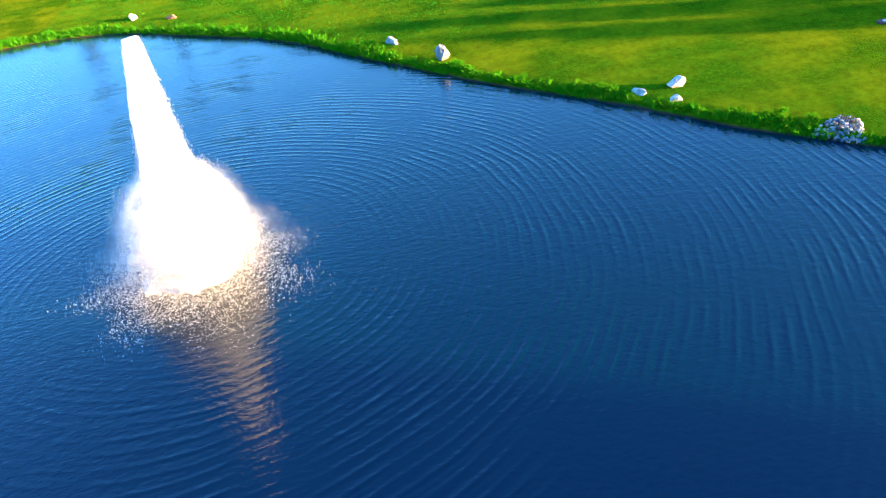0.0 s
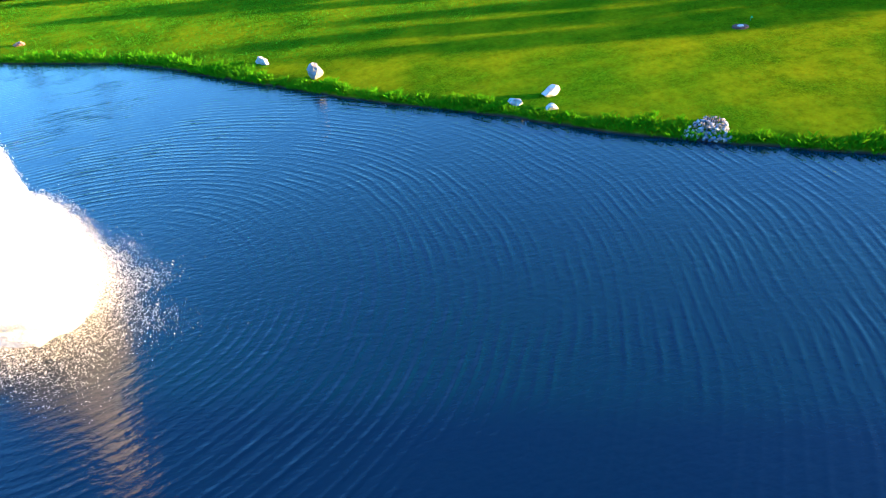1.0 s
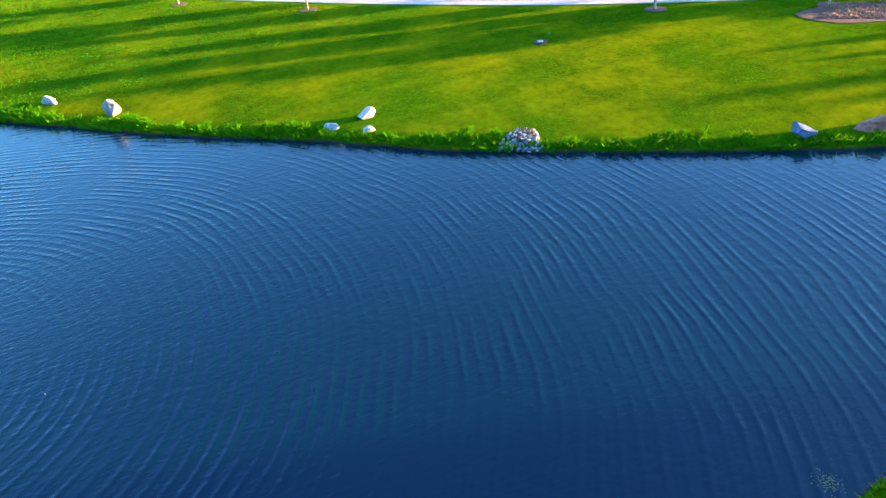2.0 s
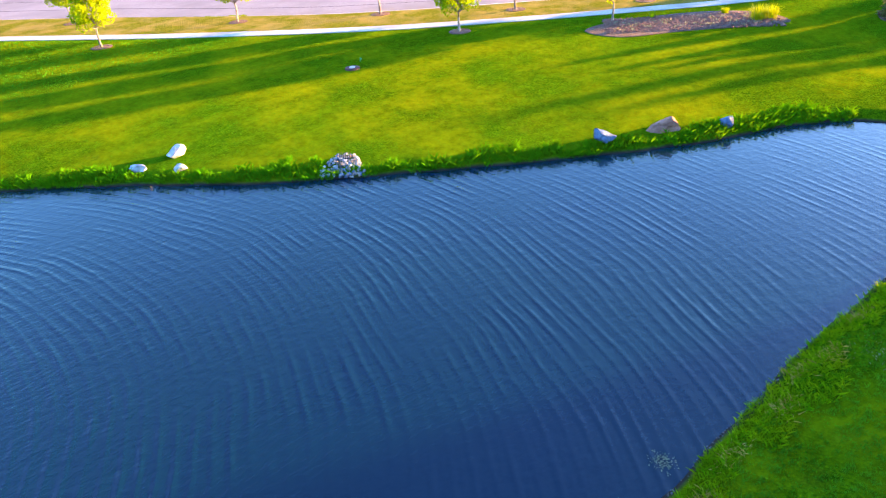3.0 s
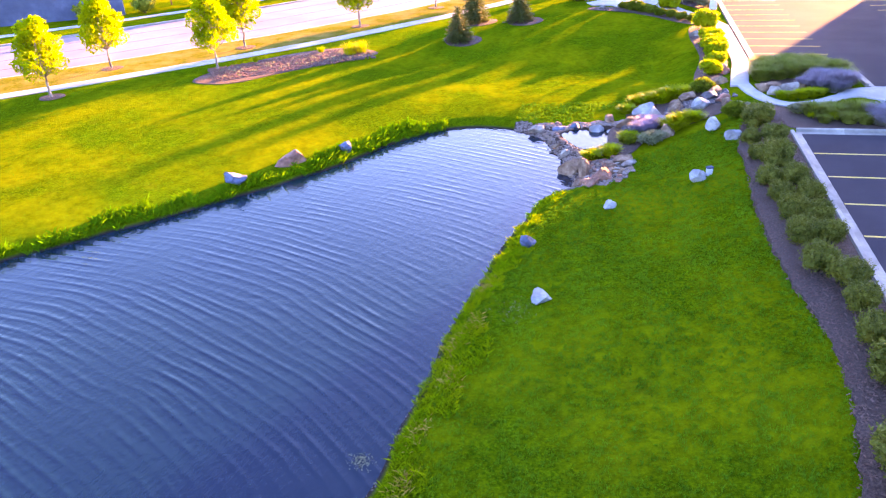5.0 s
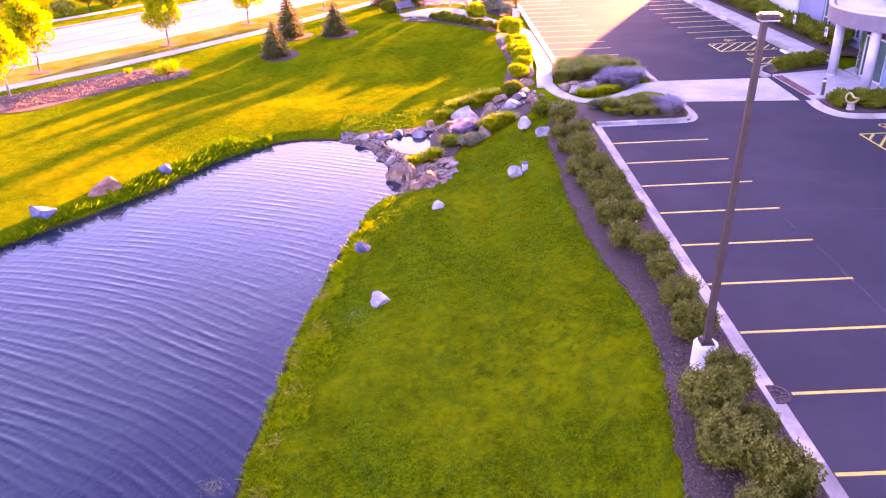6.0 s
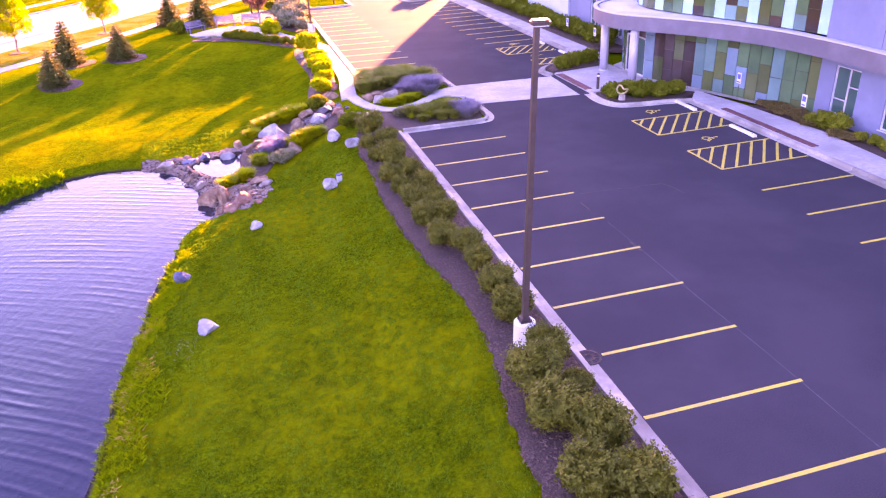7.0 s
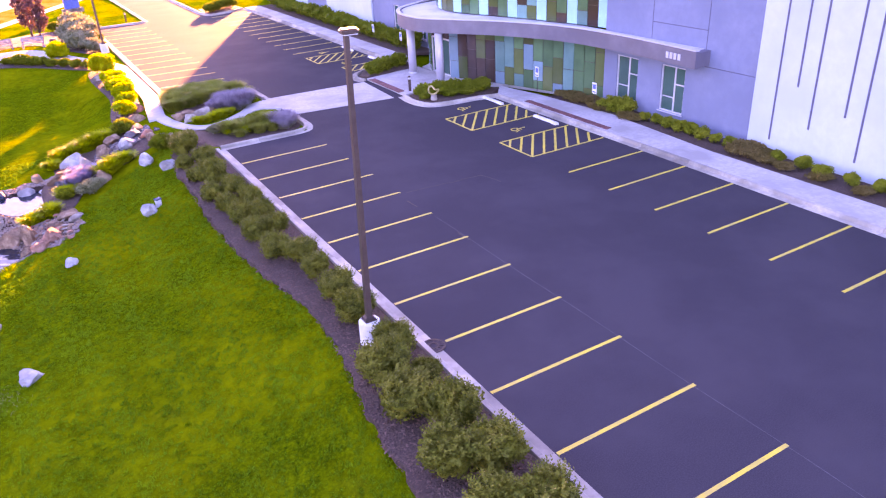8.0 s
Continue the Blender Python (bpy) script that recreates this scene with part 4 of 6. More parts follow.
# far wing: grey and white bays
WING = [(34.0, 45.6, 1), (45.6, 56.0, 0), (56.0, 61.5, 1), (61.5, 71.0, 0), (71.0, 76.6, 1)]
for y0, y1, grey in WING:
    if grey and y0 < 40:
        wall_with_windows(y0, y1, [(36.2, 37.6, 0.66, 2.9), (40.2, 41.6, 0.66, 2.9)], 20.8, 21.15, GREY_WALL, "grey precast wall of the far wing")
        window(36.2, 37.6, 0.66, 2.9, 20.92)
        window(40.2, 41.6, 0.66, 2.9, 20.92)
    else:
        wall_box("wall", 20.8 if grey else 20.65, 21.15, y0, y1, -0.2, H_TOP, GREY_WALL if grey else WHITE_WALL, "precast wall bay of the far wing")
wall_box("wall", 21.15, 46, 76.2, 76.6, -0.2, H_TOP, GREY_WALL, "grey end wall")
wall_box("wall", 21.15, 46, -48, -47.6, -0.2, H_TOP, GREY_WALL, "grey end wall")
wall_box("wall", 45.6, 46, -47.6, 76.2, -0.2, H_TOP, GREY_WALL, "grey rear wall")
wall_box("roof", 21.15, 45.6, -47.6, 76.2, H_TOP - 0.5, H_TOP - 0.1, ROOFING, "pale flat roof")

# curved glazing, in columns of staggered panes
GLASS_LINE = curve_line([(21.0, 15.6), (20.1, 18.5), (19.4, 20.8), (18.7, 22.8), (17.9, 24.8), (17.2, 26.6)], 8)
GLASS_LINE_N = curve_line([(17.2, 29.0), (17.9, 30.6), (19.2, 32.4), (20.9, 34.0)], 6)


def resample(line, step):
    p = np.array(line)
    s = np.concatenate([[0], np.cumsum(np.hypot(*np.diff(p, axis=0).T))])
    n = max(1, round(s[-1] / step))
    q = np.linspace(0, s[-1], n + 1)
    return [tuple(v) for v in np.stack([np.interp(q, s, p[:, 0]), np.interp(q, s, p[:, 1])], -1)]


def glazing(line, z0, z1, step, upper, seed):
    rng = random.Random(seed)
    wall = thing("curtain_wall")
    wall.parent = house
    wall["label"] = "upper band of turquoise and dark panes" if upper else "staggered teal, green and brown glass panes"
    pts = resample(line, step)
    # mostly brown tones for the last columns: a dark reflection put into the pane colour
    entry_reflection = [PANES[3], PANES[3], PANES[4], PANES[2]]
    back = bmesh.new()
    for i, (a, b) in enumerate(zip(pts, pts[1:])):
        a, b = Vector(a), Vector(b)
        mid, d = (a + b) / 2, (b - a)
        ang = math.degrees(math.atan2(d.y, d.x))
        box(back, (mid.x, mid.y, (z0 + z1) / 2), (d.length * 1.02, 0.04, z1 - z0), ang)
        cuts = [z0]
        if upper and i % 3 == 0:
            cuts += [z1]
            mats = [TURQUOISE]
        else:
            z = z0 + rng.choice((0.55, 0.8, 1.15, 1.5))
            while z < z1 - 0.45:
                cuts.append(z)
                z += rng.choice((1.2, 1.55, 1.9))
            cuts.append(z1)
            mats = None
        for c, e in zip(cuts, cuts[1:]):
            m = mats[0] if mats else (rng.choice([PANES[1], PANES[3], PANES[4], PANES[0]]) if upper else rng.choice(entry_reflection if i > 0.62 * len(pts) else PANES[:3] + [PANES[1], PANES[4]]))
            out = rng.choice((0.035, 0.045, 0.06))
            bm = box(bmesh.new(), (0, 0, 0), (d.length - 0.035, 0.03, e - c - 0.03))
            ob = part("pane", bm, m, wall)
            ob.matrix_basis = pose(mid.x, mid.y, (c + e) / 2, 0, 0, ang) @ pose(0, out, 0)
    part("backing", back, BRONZE, wall, "dark mullions behind the panes")


glazing(GLASS_LINE, 0.12, 3.4, 0.72, False, 3)
glazing(GLASS_LINE_N, 0.12, 3.4, 0.72, False, 4)
UPPER = [(21.0, 15.6), (20.6, 18.0), (19.9, 21.0), (19.2, 23.4), (18.4, 25.8), (18.0, 28.0), (18.6, 30.4), (20.9, 34.0)]
glazing(curve_line(UPPER, 6), 4.2, H_TOP, 0.75, True, 8)
bm = bmesh.new()
prism(bm, ccw(curve_line(UPPER, 6) + [(21.1, 33.9), (21.1, 15.6)]), H_TOP - 0.4, H_TOP - 0.05)
part("roof", bm, ROOFING, house)
bm = bmesh.new()
prism(bm, ccw(GLASS_LINE + GLASS_LINE_N + [(21.14, 34.0), (21.14, 15.6)]), 3.36, 3.44)
part("soffit", bm, COLUMN_PAINT, house, "pale soffit")
# entrance door
door = thing("entrance_door", (17.25, 27.8, 0.12), 0)
door.parent = house
bm = bmesh.new()
for y in (-1.15, 0, 1.15):
    box(bm, (0, y, 1.2), (0.1, 0.08, 2.4))
for z in (0.05, 2.4):
    box(bm, (0, 0, z), (0.1, 2.3, 0.09))
part("door_frame", bm, ALUMINIUM, door, "pale metal door frame")
for y in (-0.57, 0.57):
    part("pane", box(bmesh.new(), (0.01, y, 1.2), (0.03, 1.05, 2.3)), GLASS, door)
    part("handle", rod(bmesh.new(), (-0.09, y * 0.25, 0.8), (-0.09, y * 0.25, 1.4), 0.018), ALUMINIUM, door)
part("transom", box(bmesh.new(), (0.02, 0, 2.86), (0.04, 2.3, 0.82)), PANES[3], door)

# canopy
EDGE = curve_line([(19.9, 8.3), (20.05, 11), (20.1, 14.0), (19.65, 18.0), (18.2, 21.8), (16.6, 24.4), (15.4, 26.3), (15.05, 27.9), (15.25, 29.8), (16.3, 31.6), (18.3, 32.8), (20.79, 33.6)], 7)
canopy = part("canopy", prism(bmesh.new(), ccw(EDGE + [(20.79, 8.3)]), 3.4, 4.12), FASCIA, house, "long curved grey metal canopy")
bm = sweep(bmesh.new(), EDGE, [(-0.1, 3.36), (-0.1, 4.16), (0.06, 4.2), (0.1, 4.2), (0.1, 3.36)])
part("fascia", bm, FASCIA, canopy, "curved grey fascia")
INSET = [(x + 0.35 * (1 if y < 31 else 0.5), y) for x, y in EDGE if 8.8 < y < 32.8]
part("canopy_roof", prism(bmesh.new(), ccw(INSET + [(20.78, 32.9), (20.78, 8.7)]), 4.1, 4.145), ROOFING, canopy, "pale canopy roof")
bm = sweep(bmesh.new(), EDGE, [(-0.13, 4.2), (-0.13, 4.25), (0.14, 4.25), (0.14, 4.2)])
part("coping", bm, ALUMINIUM, canopy, "bright metal coping")
for k, (y, h) in enumerate(((9.35, 0.3), (9.62, 0.3), (9.88, 0.3), (10.14, 0.3))):
    part("sign_bar", box(bmesh.new(), (19.82 + 0.012 * k, y, 3.78), (0.05, 0.17, h), bevel=0.008), ALUMINIUM, canopy, "plain pale sign bar")
for x, y in ((15.9, 25.8), (15.85, 29.5)):
    col = thing("column", (x, y, 0.1))
    col.parent = house
    part("shaft", rod(bmesh.new(), (0, 0, 0), (0, 0, 3.3), 0.27, n=24), COLUMN_PAINT, col, "pale round column", True)
    part("collar", rod(bmesh.new(), (0, 0, 0), (0, 0, 0.12), 0.31, n=24), ALUMINIUM, col)


def parking_sign(x, y, z):
    t = thing("parking_sign", (x, y, z), 0, "white and blue access parking sign on a post", "sign", "parking signs")
    part("post", rod(bmesh.new(), (0, 0, 0), (0, 0, 1.5), 0.016), BRONZE, t)
    panel = part("panel", box(bmesh.new(), (-0.035, 0, 1.2), (0.02, 0.36, 0.62), bevel=0.008), WHITE, t, "white sign panel")
    part("symbol", box(bmesh.new(), (-0.049, 0, 1.29), (0.01, 0.24, 0.26)), SIGN_BLUE, panel)
    part("caption_bar", box(bmesh.new(), (-0.049, 0, 0.99), (0.01, 0.26, 0.06)), SIGN_BLUE, panel)


for y in (19.9, 14.7, 36.3, 41.2):
    parking_sign(19.35 if y < 30 else 18.6, y, 0.1)

# small sculpture in the entrance bed
t = thing("sculpture", (13.35, 22.35, 0.15), 20, "small pale bronze looped sculpture in the planting", "sculpture")
part("plinth", rod(bmesh.new(), (0, 0, -0.05), (0, 0, 0.3), 0.22, 0.18, 12), PALE_STONE, t)
bm = bmesh.new()
pts = [Vector((0.12 * math.sin(a * 2), 0.36 * math.cos(a), 0.62 + 0.26 * math.sin(a) * abs(math.cos(a * 0.5)) + 0.08 * math.cos(2 * a))) for a in np.linspace(0, 2 * math.pi, 22)]
for a, b in zip(pts, pts[1:]):
    rod(bm, a, b, 0.05, n=8)
part("loop", bm, GOLD, t)

# ---- stones ----
def stone_mesh(seed, sub=2, rough=0.28, flat=1.0):
    """A worn, faceted boulder of unit radius standing on z = 0."""
    bm = bmesh.new()
    bmesh.ops.create_icosphere(bm, subdivisions=sub, radius=1)
    rng = random.Random(seed)
    cuts = [(Vector((rng.gauss(0, 1), rng.gauss(0, 1), rng.gauss(0, 0.8))).normalized(), rng.uniform(0.42, 0.76)) for _ in range(12)]
    off = Vector((seed * 3.1, seed * 1.7, seed * 0.9))
    for v in bm.verts:
        c = v.co.copy()
        for n, d in cuts:
            over = c.dot(n) - d
            if over > 0:
                c -= n * over * 0.97
        c *= 1 + 0.6 * rough * noise.noise(c * 1.6 + off) + 0.09 * noise.noise(c * 3.5 + off) + 0.05 * noise.noise(c * 8 + off)
        v.co = Vector((c.x, c.y, c.z * flat + 0.45 * flat))
    me = bpy.data.meshes.new("boulder")
    bm.to_mesh(me)
    bm.free()
    return me


STONES = {}


def boulder(x, y, w, d, h, material, rz, label, group, seed=1, z=None, name="boulder"):
    key = (seed, material.name)
    if key not in STONES:
        STONES[key] = stone_mesh(seed, 3)
        STONES[key].materials.append(material)
    ob = new(name, STONES[key])
    low = gz(x, y) if z is None else z
    ob.matrix_basis = pose(x, y, low - 0.08 * h, 0, 0, rz) @ Matrix.Diagonal((w / 2, d / 2, h / 1.75, 1))
    return tagged(ob, label, "boulder", group)


LONE = [
    (-61.0, -11.9, 1.5, 0.9, 0.7, WHITE_STONE, 30, 1), (-55.5, -9.0, 1.35, 1.1, 1.25, WHITE_STONE, 60, 2), (-43.4, 0.2, 1.2, 0.7, 0.5, WHITE_STONE, 40, 3),
    (-43.2, 2.1, 1.35, 1.1, 0.85, WHITE_STONE, 80, 4), (-41.6, 1.5, 1.1, 0.7, 0.45, WHITE_STONE, 35, 5), (-84.7, -35.8, 1.7, 1.2, 0.9, WHITE_STONE, 10, 6), (-82.4, -31.6, 2.0, 1.0, 0.5, TAN_STONE, 50, 7),
    (-26.4, 16.2, 1.4, 1.1, 0.95, BLUE_STONE, 20, 8), (-24.7, 19.0, 2.2, 1.5, 0.95, PINK_STONE, 30, 9), (-22.5, 21.4, 0.95, 0.8, 0.65, BLUE_STONE, 50, 10),
    (-10.2, 6.95, 1.1, 0.8, 0.6, WHITE_STONE, 0, 5), (-11.2, 11.15, 1.05, 0.85, 0.62, BLUE_STONE, 70, 12), (-8.2, 14.55, 0.85, 0.55, 0.48, WHITE_STONE, 15, 13),
    (-4.55, 16.95, 1.05, 0.8, 0.85, WHITE_STONE, 40, 14), (-3.4, 23.1, 1.0, 0.85, 0.85, WHITE_STONE, 20, 15), (-2.75, 21.3, 0.9, 0.7, 0.75, WHITE_STONE, 0, 16)]
for x, y, w, d, h, m, rz, s in LONE:
    kind = m.name.replace("fieldstone", "field stone")
    boulder(x, y, w, d, h, m, rz, f"{kind} boulder resting on the grass", "lawn boulders", s)
STREAM = [
    (-12.7, 25.8, 0.9, 0.7, 0.6, PALE_STONE, 0, 21), (-11.2, 25.3, 0.9, 0.6, 0.4, BLUE_STONE, 20, 22), (-10.4, 25.5, 0.7, 0.6, 0.4, BLUE_STONE, 60, 23), (-9.3, 25.1, 1.0, 0.85, 0.8, WHITE_STONE, 10, 24),
    (-8.5, 25.0, 1.1, 0.9, 0.8, WHITE_STONE, 70, 25), (-7.5, 25.2, 1.3, 0.9, 0.9, TAN_STONE, 30, 26), (-6.7, 27.3, 1.3, 1.0, 0.95, WHITE_STONE, 15, 27), (-6.2, 26.3, 1.25, 1.0, 0.85, PALE_STONE, 50, 28),
    (-5.0, 27.3, 1.3, 0.9, 0.8, TAN_STONE, 80, 29), (-3.9, 27.0, 1.0, 0.95, 1.0, WHITE_STONE, 5, 30), (-4.5, 28.8, 1.1, 0.8, 0.7, TAN_STONE, 40, 21), (-2.9, 29.3, 1.1, 0.9, 0.7, TAN_STONE, 65, 22),
    (-2.6, 27.4, 1.0, 0.7, 0.6, PINK_STONE, 25, 23), (-2.5, 26.2, 1.1, 0.8, 0.6, TAN_STONE, 85, 24), (-2.7, 31.2, 1.5, 1.2, 0.7, TAN_STONE, 10, 25), (-2.0, 34.2, 1.0, 0.8, 0.6, PALE_STONE, 55, 26),
    (-2.1, 33.2, 1.0, 0.7, 0.5, PINK_STONE, 0, 27), (-5.7, 23.4, 1.25, 0.95, 0.75, TAN_STONE, 35, 28), (-7.6, 23.6, 1.0, 0.7, 0.5, TAN_STONE, 0, 29), (-7.0, 26.2, 0.9, 0.8, 0.6, WET_STONE, 30, 30),
    (-3.4, 28.2, 1.0, 0.9, 0.7, WET_STONE, 50, 21), (-4.4, 26.0, 0.9, 0.6, 0.5, WET_STONE, 12, 22), (-5.1, 25.2, 1.0, 0.7, 0.5, TAN_STONE, 44, 23), (-8.6, 26.2, 0.8, 0.7, 0.45, TAN_STONE, 71, 24),
    (-11.25, 23.2, 0.8, 0.6, 0.4, TAN_STONE, 20, 25), (-10.6, 22.0, 0.7, 0.5, 0.4, PALE_STONE, 60, 26), (-10.2, 19.9, 1.2, 0.9, 0.95, TAN_STONE, 5, 27), (-9.55, 19.4, 1.1, 0.9, 0.95, TAN_STONE, 85, 28),
    (-8.75, 18.2, 1.1, 0.75, 0.8, PINK_STONE, 30, 29), (-8.5, 19.6, 0.9, 0.8, 0.5, TAN_STONE, 62, 30), (-7.9, 20.3, 1.0, 0.8, 0.5, TAN_STONE, 15, 21), (-7.5, 19.9, 0.9, 0.5, 0.4, PALE_STONE, 45, 22),
    (-9.7, 18.2, 0.95, 0.7, 0.5, TAN_STONE, 75, 23), (-9.2, 17.5, 1.0, 0.6, 0.4, PINK_STONE, 25, 24), (-8.3, 19.0, 0.7, 0.5, 0.4, TAN_STONE, 12, 25),
    (-2.8, 44.7, 1.0, 0.8, 0.7, PALE_STONE, 10, 27), (-2.3, 45.5, 0.8, 0.7, 0.5, PALE_STONE, 50, 28), (-7.2, 28.9, 0.6, 0.4, 0.35, PINK_STONE, 0, 29), (-6.2, 25.2, 0.8, 0.6, 0.5, TAN_STONE, 0, 30)]
for x, y, w, d, h, m, rz, s in STREAM:
    boulder(x, y, w * 1.2, d * 1.2, h * 1.15, m, rz, f"{m.name} rock beside the stream and pool", "stream rocks", s)
for x, y, w, h, m, s in ((-0.35, 29.3, 1.0, 0.65, TAN_STONE, 21), (0.05, 28.5, 0.9, 0.5, PALE_STONE, 24), (0.9, 28.9, 1.3, 0.8, PALE_STONE, 27), (1.5, 29.4, 0.9, 0.7, TAN_STONE, 30), (0.4, 29.7, 1.0, 0.6, TAN_STONE, 22), (0.5, 28.2, 0.7, 0.35, PALE_STONE, 23)):
    boulder(x, y, w * 1.2, w, h * 1.15, m, s * 13, f"{m.name} rock in the planting", "planting rocks", s)
boulder(-10.3, 55.1, 0.8, 0.6, 0.5, PALE_STONE, 0, "pale limestone rock at the seating court", "court rocks", 4)

# white utility box by a boulder
t = thing("utility_box", (-4.12, 17.35, gz(-4.12, 17.35) - 0.03), 20, "small pale utility box beside a boulder", "utility box")
part("body", box(bmesh.new(), (0, 0, 0.16), (0.24, 0.18, 0.4), bevel=0.02), ALUMINIUM, t)
part("cover", box(bmesh.new(), (0, 0, 0.38), (0.3, 0.24, 0.07), bevel=0.02), BLUE_STONE, t)


def scatter_stones(x, y, size, seed, flat=(0.4, 0.8), lift=0.15):
    """Small stones joined into one mesh."""
    rng = random.Random(seed)
    base = []
    for k in range(4):
        bm = bmesh.new()
        bmesh.ops.create_icosphere(bm, subdivisions=1, radius=1)
        for v in bm.verts:
            v.co *= 1 + 0.45 * noise.noise(v.co * 1.3 + Vector((k * 7, seed, 0)))
        bm.verts.index_update()
        base.append(([v.co.copy() for v in bm.verts], [[v.index for v in f.verts] for f in bm.faces]))
        bm.free()
    verts, faces = [], []
    for px, py, pz in zip(x, y, terrain_z(x, y)):
        r = size * rng.uniform(0.5, 1.5)
        m = pose(px, py, max(pz, WATER_Z - 0.06) + r * lift, rng.uniform(0, 40), 0, rng.uniform(0, 360)) @ Matrix.Diagonal((r, r * rng.uniform(0.6, 1), r * rng.uniform(*flat), 1))
        v, f = rng.choice(base)
        k = len(verts)
        verts += [m @ c for c in v]
        faces += [[k + i for i in q] for q in f]
    return verts, faces


r = np.random.default_rng(31)
x, y = r.uniform(-15.5, -7.2, 14000), r.uniform(17.2, 27.6, 14000)
d, p = loop_distance(SHORE, x, y), loop_distance(POOL_LOOP, x, y)
keep = stony(x, y) & (d > -0.35) & (p > 0.1)
v, f = scatter_stones(x[keep], y[keep], 0.055, 3)
tagged(raw("gravel", v, f, GRAVEL), "mixed brown and pink stones round the pool", "gravel", kind="stuff")
keep &= (r.random(14000) < 0.045) & (x > -12.2)
v, f = scatter_stones(x[keep], y[keep], 0.11, 5)
tagged(raw("cobbles", v, f, mat("mixed cobbles", (0.18, 0.095, 0.06), (0.27, 0.17, 0.12), (0.38, 0.22, 0.145), scale=4, rough=0.85, bump=0.5, bump_scale=18, island=True)), "larger grey and tan cobbles among the gravel", "cobbles", kind="stuff")
q = r.random(320)
x, y = -8.0 + 5.6 * q + r.normal(0, 0.35, 320), 24.4 + 4.4 * q + r.normal(0, 0.45, 320)
v, f = scatter_stones(x, y, 0.16, 4)
tagged(raw("gravel", v, f, WET_STONE), "dark wet stones in the stream bed", "gravel", kind="stuff")
# pebbles and debris along the waterline of the near bank
x, y = r.uniform(-16, -9, 30000), r.uniform(-8, 18, 30000)
d = loop_distance(SHORE, x, y) + 0.06 * np.sin(y * 4)
keep = (d > -0.16) & (d < 0.1) & (r.random(30000) < 0.5)
v, f = scatter_stones(x[keep], y[keep], 0.022, 6)
tagged(raw("waterline_pebbles", v, f, WET_STONE), "dark pebbles and mud along the waterline", "pebbles", kind="stuff")
# flat stones stacked beside the outfall
t = thing("stone_pile", (-8.5, 19.1, 0), 0, "pile of flat tan and pale stones beside the outfall", "stone pile")
slabs = [stone_mesh(s, 2) for s in (51, 52, 53, 54)]
for k, m in zip(slabs, (PALE_STONE, TAN_STONE, PINK_STONE, TAN_STONE)):
    k.materials.append(m)
rng = random.Random(19)
for k in range(60):
    u, v = rng.gauss(0, 0.5), rng.gauss(0, 0.75)
    ob = new("stone", rng.choice(slabs))
    ob.parent = t
    w = rng.uniform(0.13, 0.27)
    ob.matrix_basis = pose(u, v, gz(-8.5 + u, 19.1 + v) + rng.uniform(0.0, 0.16), rng.uniform(-14, 14), rng.uniform(-14, 14), rng.uniform(0, 360)) @ Matrix.Diagonal((w, w * 0.7, w * 0.3, 1))

# stone outlet on the far bank
ox, oy = -35.15, 6.75
t = thing("stone_outlet", (ox, oy, 0), 40, "pile of pale stones round a drain outlet at the water", "stone pile")
rng = random.Random(9)
pebbles = [stone_mesh(s, 1) for s in (31, 32, 33)]
for k, m in zip(pebbles, (WHITE_STONE, BLUE_STONE, PALE_STONE)):
    k.materials.append(m)
for k in range(330):
    u, v = rng.uniform(-1.2, 1.2), rng.uniform(-0.9, 0.75)
    if abs(u) > 1.25 - 0.5 * (v + 0.9):
        continue
    wx, wy = ox + u * math.cos(radians(40)) - v * math.sin(radians(40)), oy + u * math.sin(radians(40)) + v * math.cos(radians(40))
    r = rng.uniform(0.07, 0.16)
    ob = new("stone", rng.choice(pebbles))
    ob.parent = t
    ob.matrix_basis = pose(u, v, max(gz(wx, wy), WATER_Z - 0.1) + rng.uniform(0, 0.1), rng.uniform(0, 40), 0, rng.uniform(0, 360)) @ Matrix.Diagonal((r, r, r * 0.8, 1))
bm = bmesh.new()
zz = gz(ox - 0.5, oy + 0.5)
for k in range(6):
    box(bm, (-0.25 + 0.1 * k, 0.35, zz + 0.2), (0.025, 0.05, 0.36), tilt=-50)
part("grate", bm, IRON, t, "dark outlet grate")

# manhole and flag on the far lawn
mx, my = -45.9, 16.6
t = thing("manhole", (mx, my, gz(mx, my) - 0.02), 0, "low concrete manhole ring with an iron lid", "manhole")
bm = bmesh.new()
rod(bm, (0, 0, 0), (0, 0, 0.11), 0.52, 0.47, 20)
part("ring", bm, RUST, t)
part("lid", rod(bmesh.new(), (0, 0, 0.11), (0, 0, 0.15), 0.2, 0.18, 20), CONCRETE, t)
fx, fy = -46.6, 17.9
t = thing("marker_flag", (fx, fy, gz(fx, fy)), 0, "small green marker flag in the lawn", "flag")
part("rod", rod(bmesh.new(), (0, 0, -0.05), (0, 0, 0.3), 0.01), GREEN_PAINT, t)
part("cloth", box(bmesh.new(), (0.09, 0, 0.25), (0.16, 0.01, 0.11)), GREEN_PAINT, t)

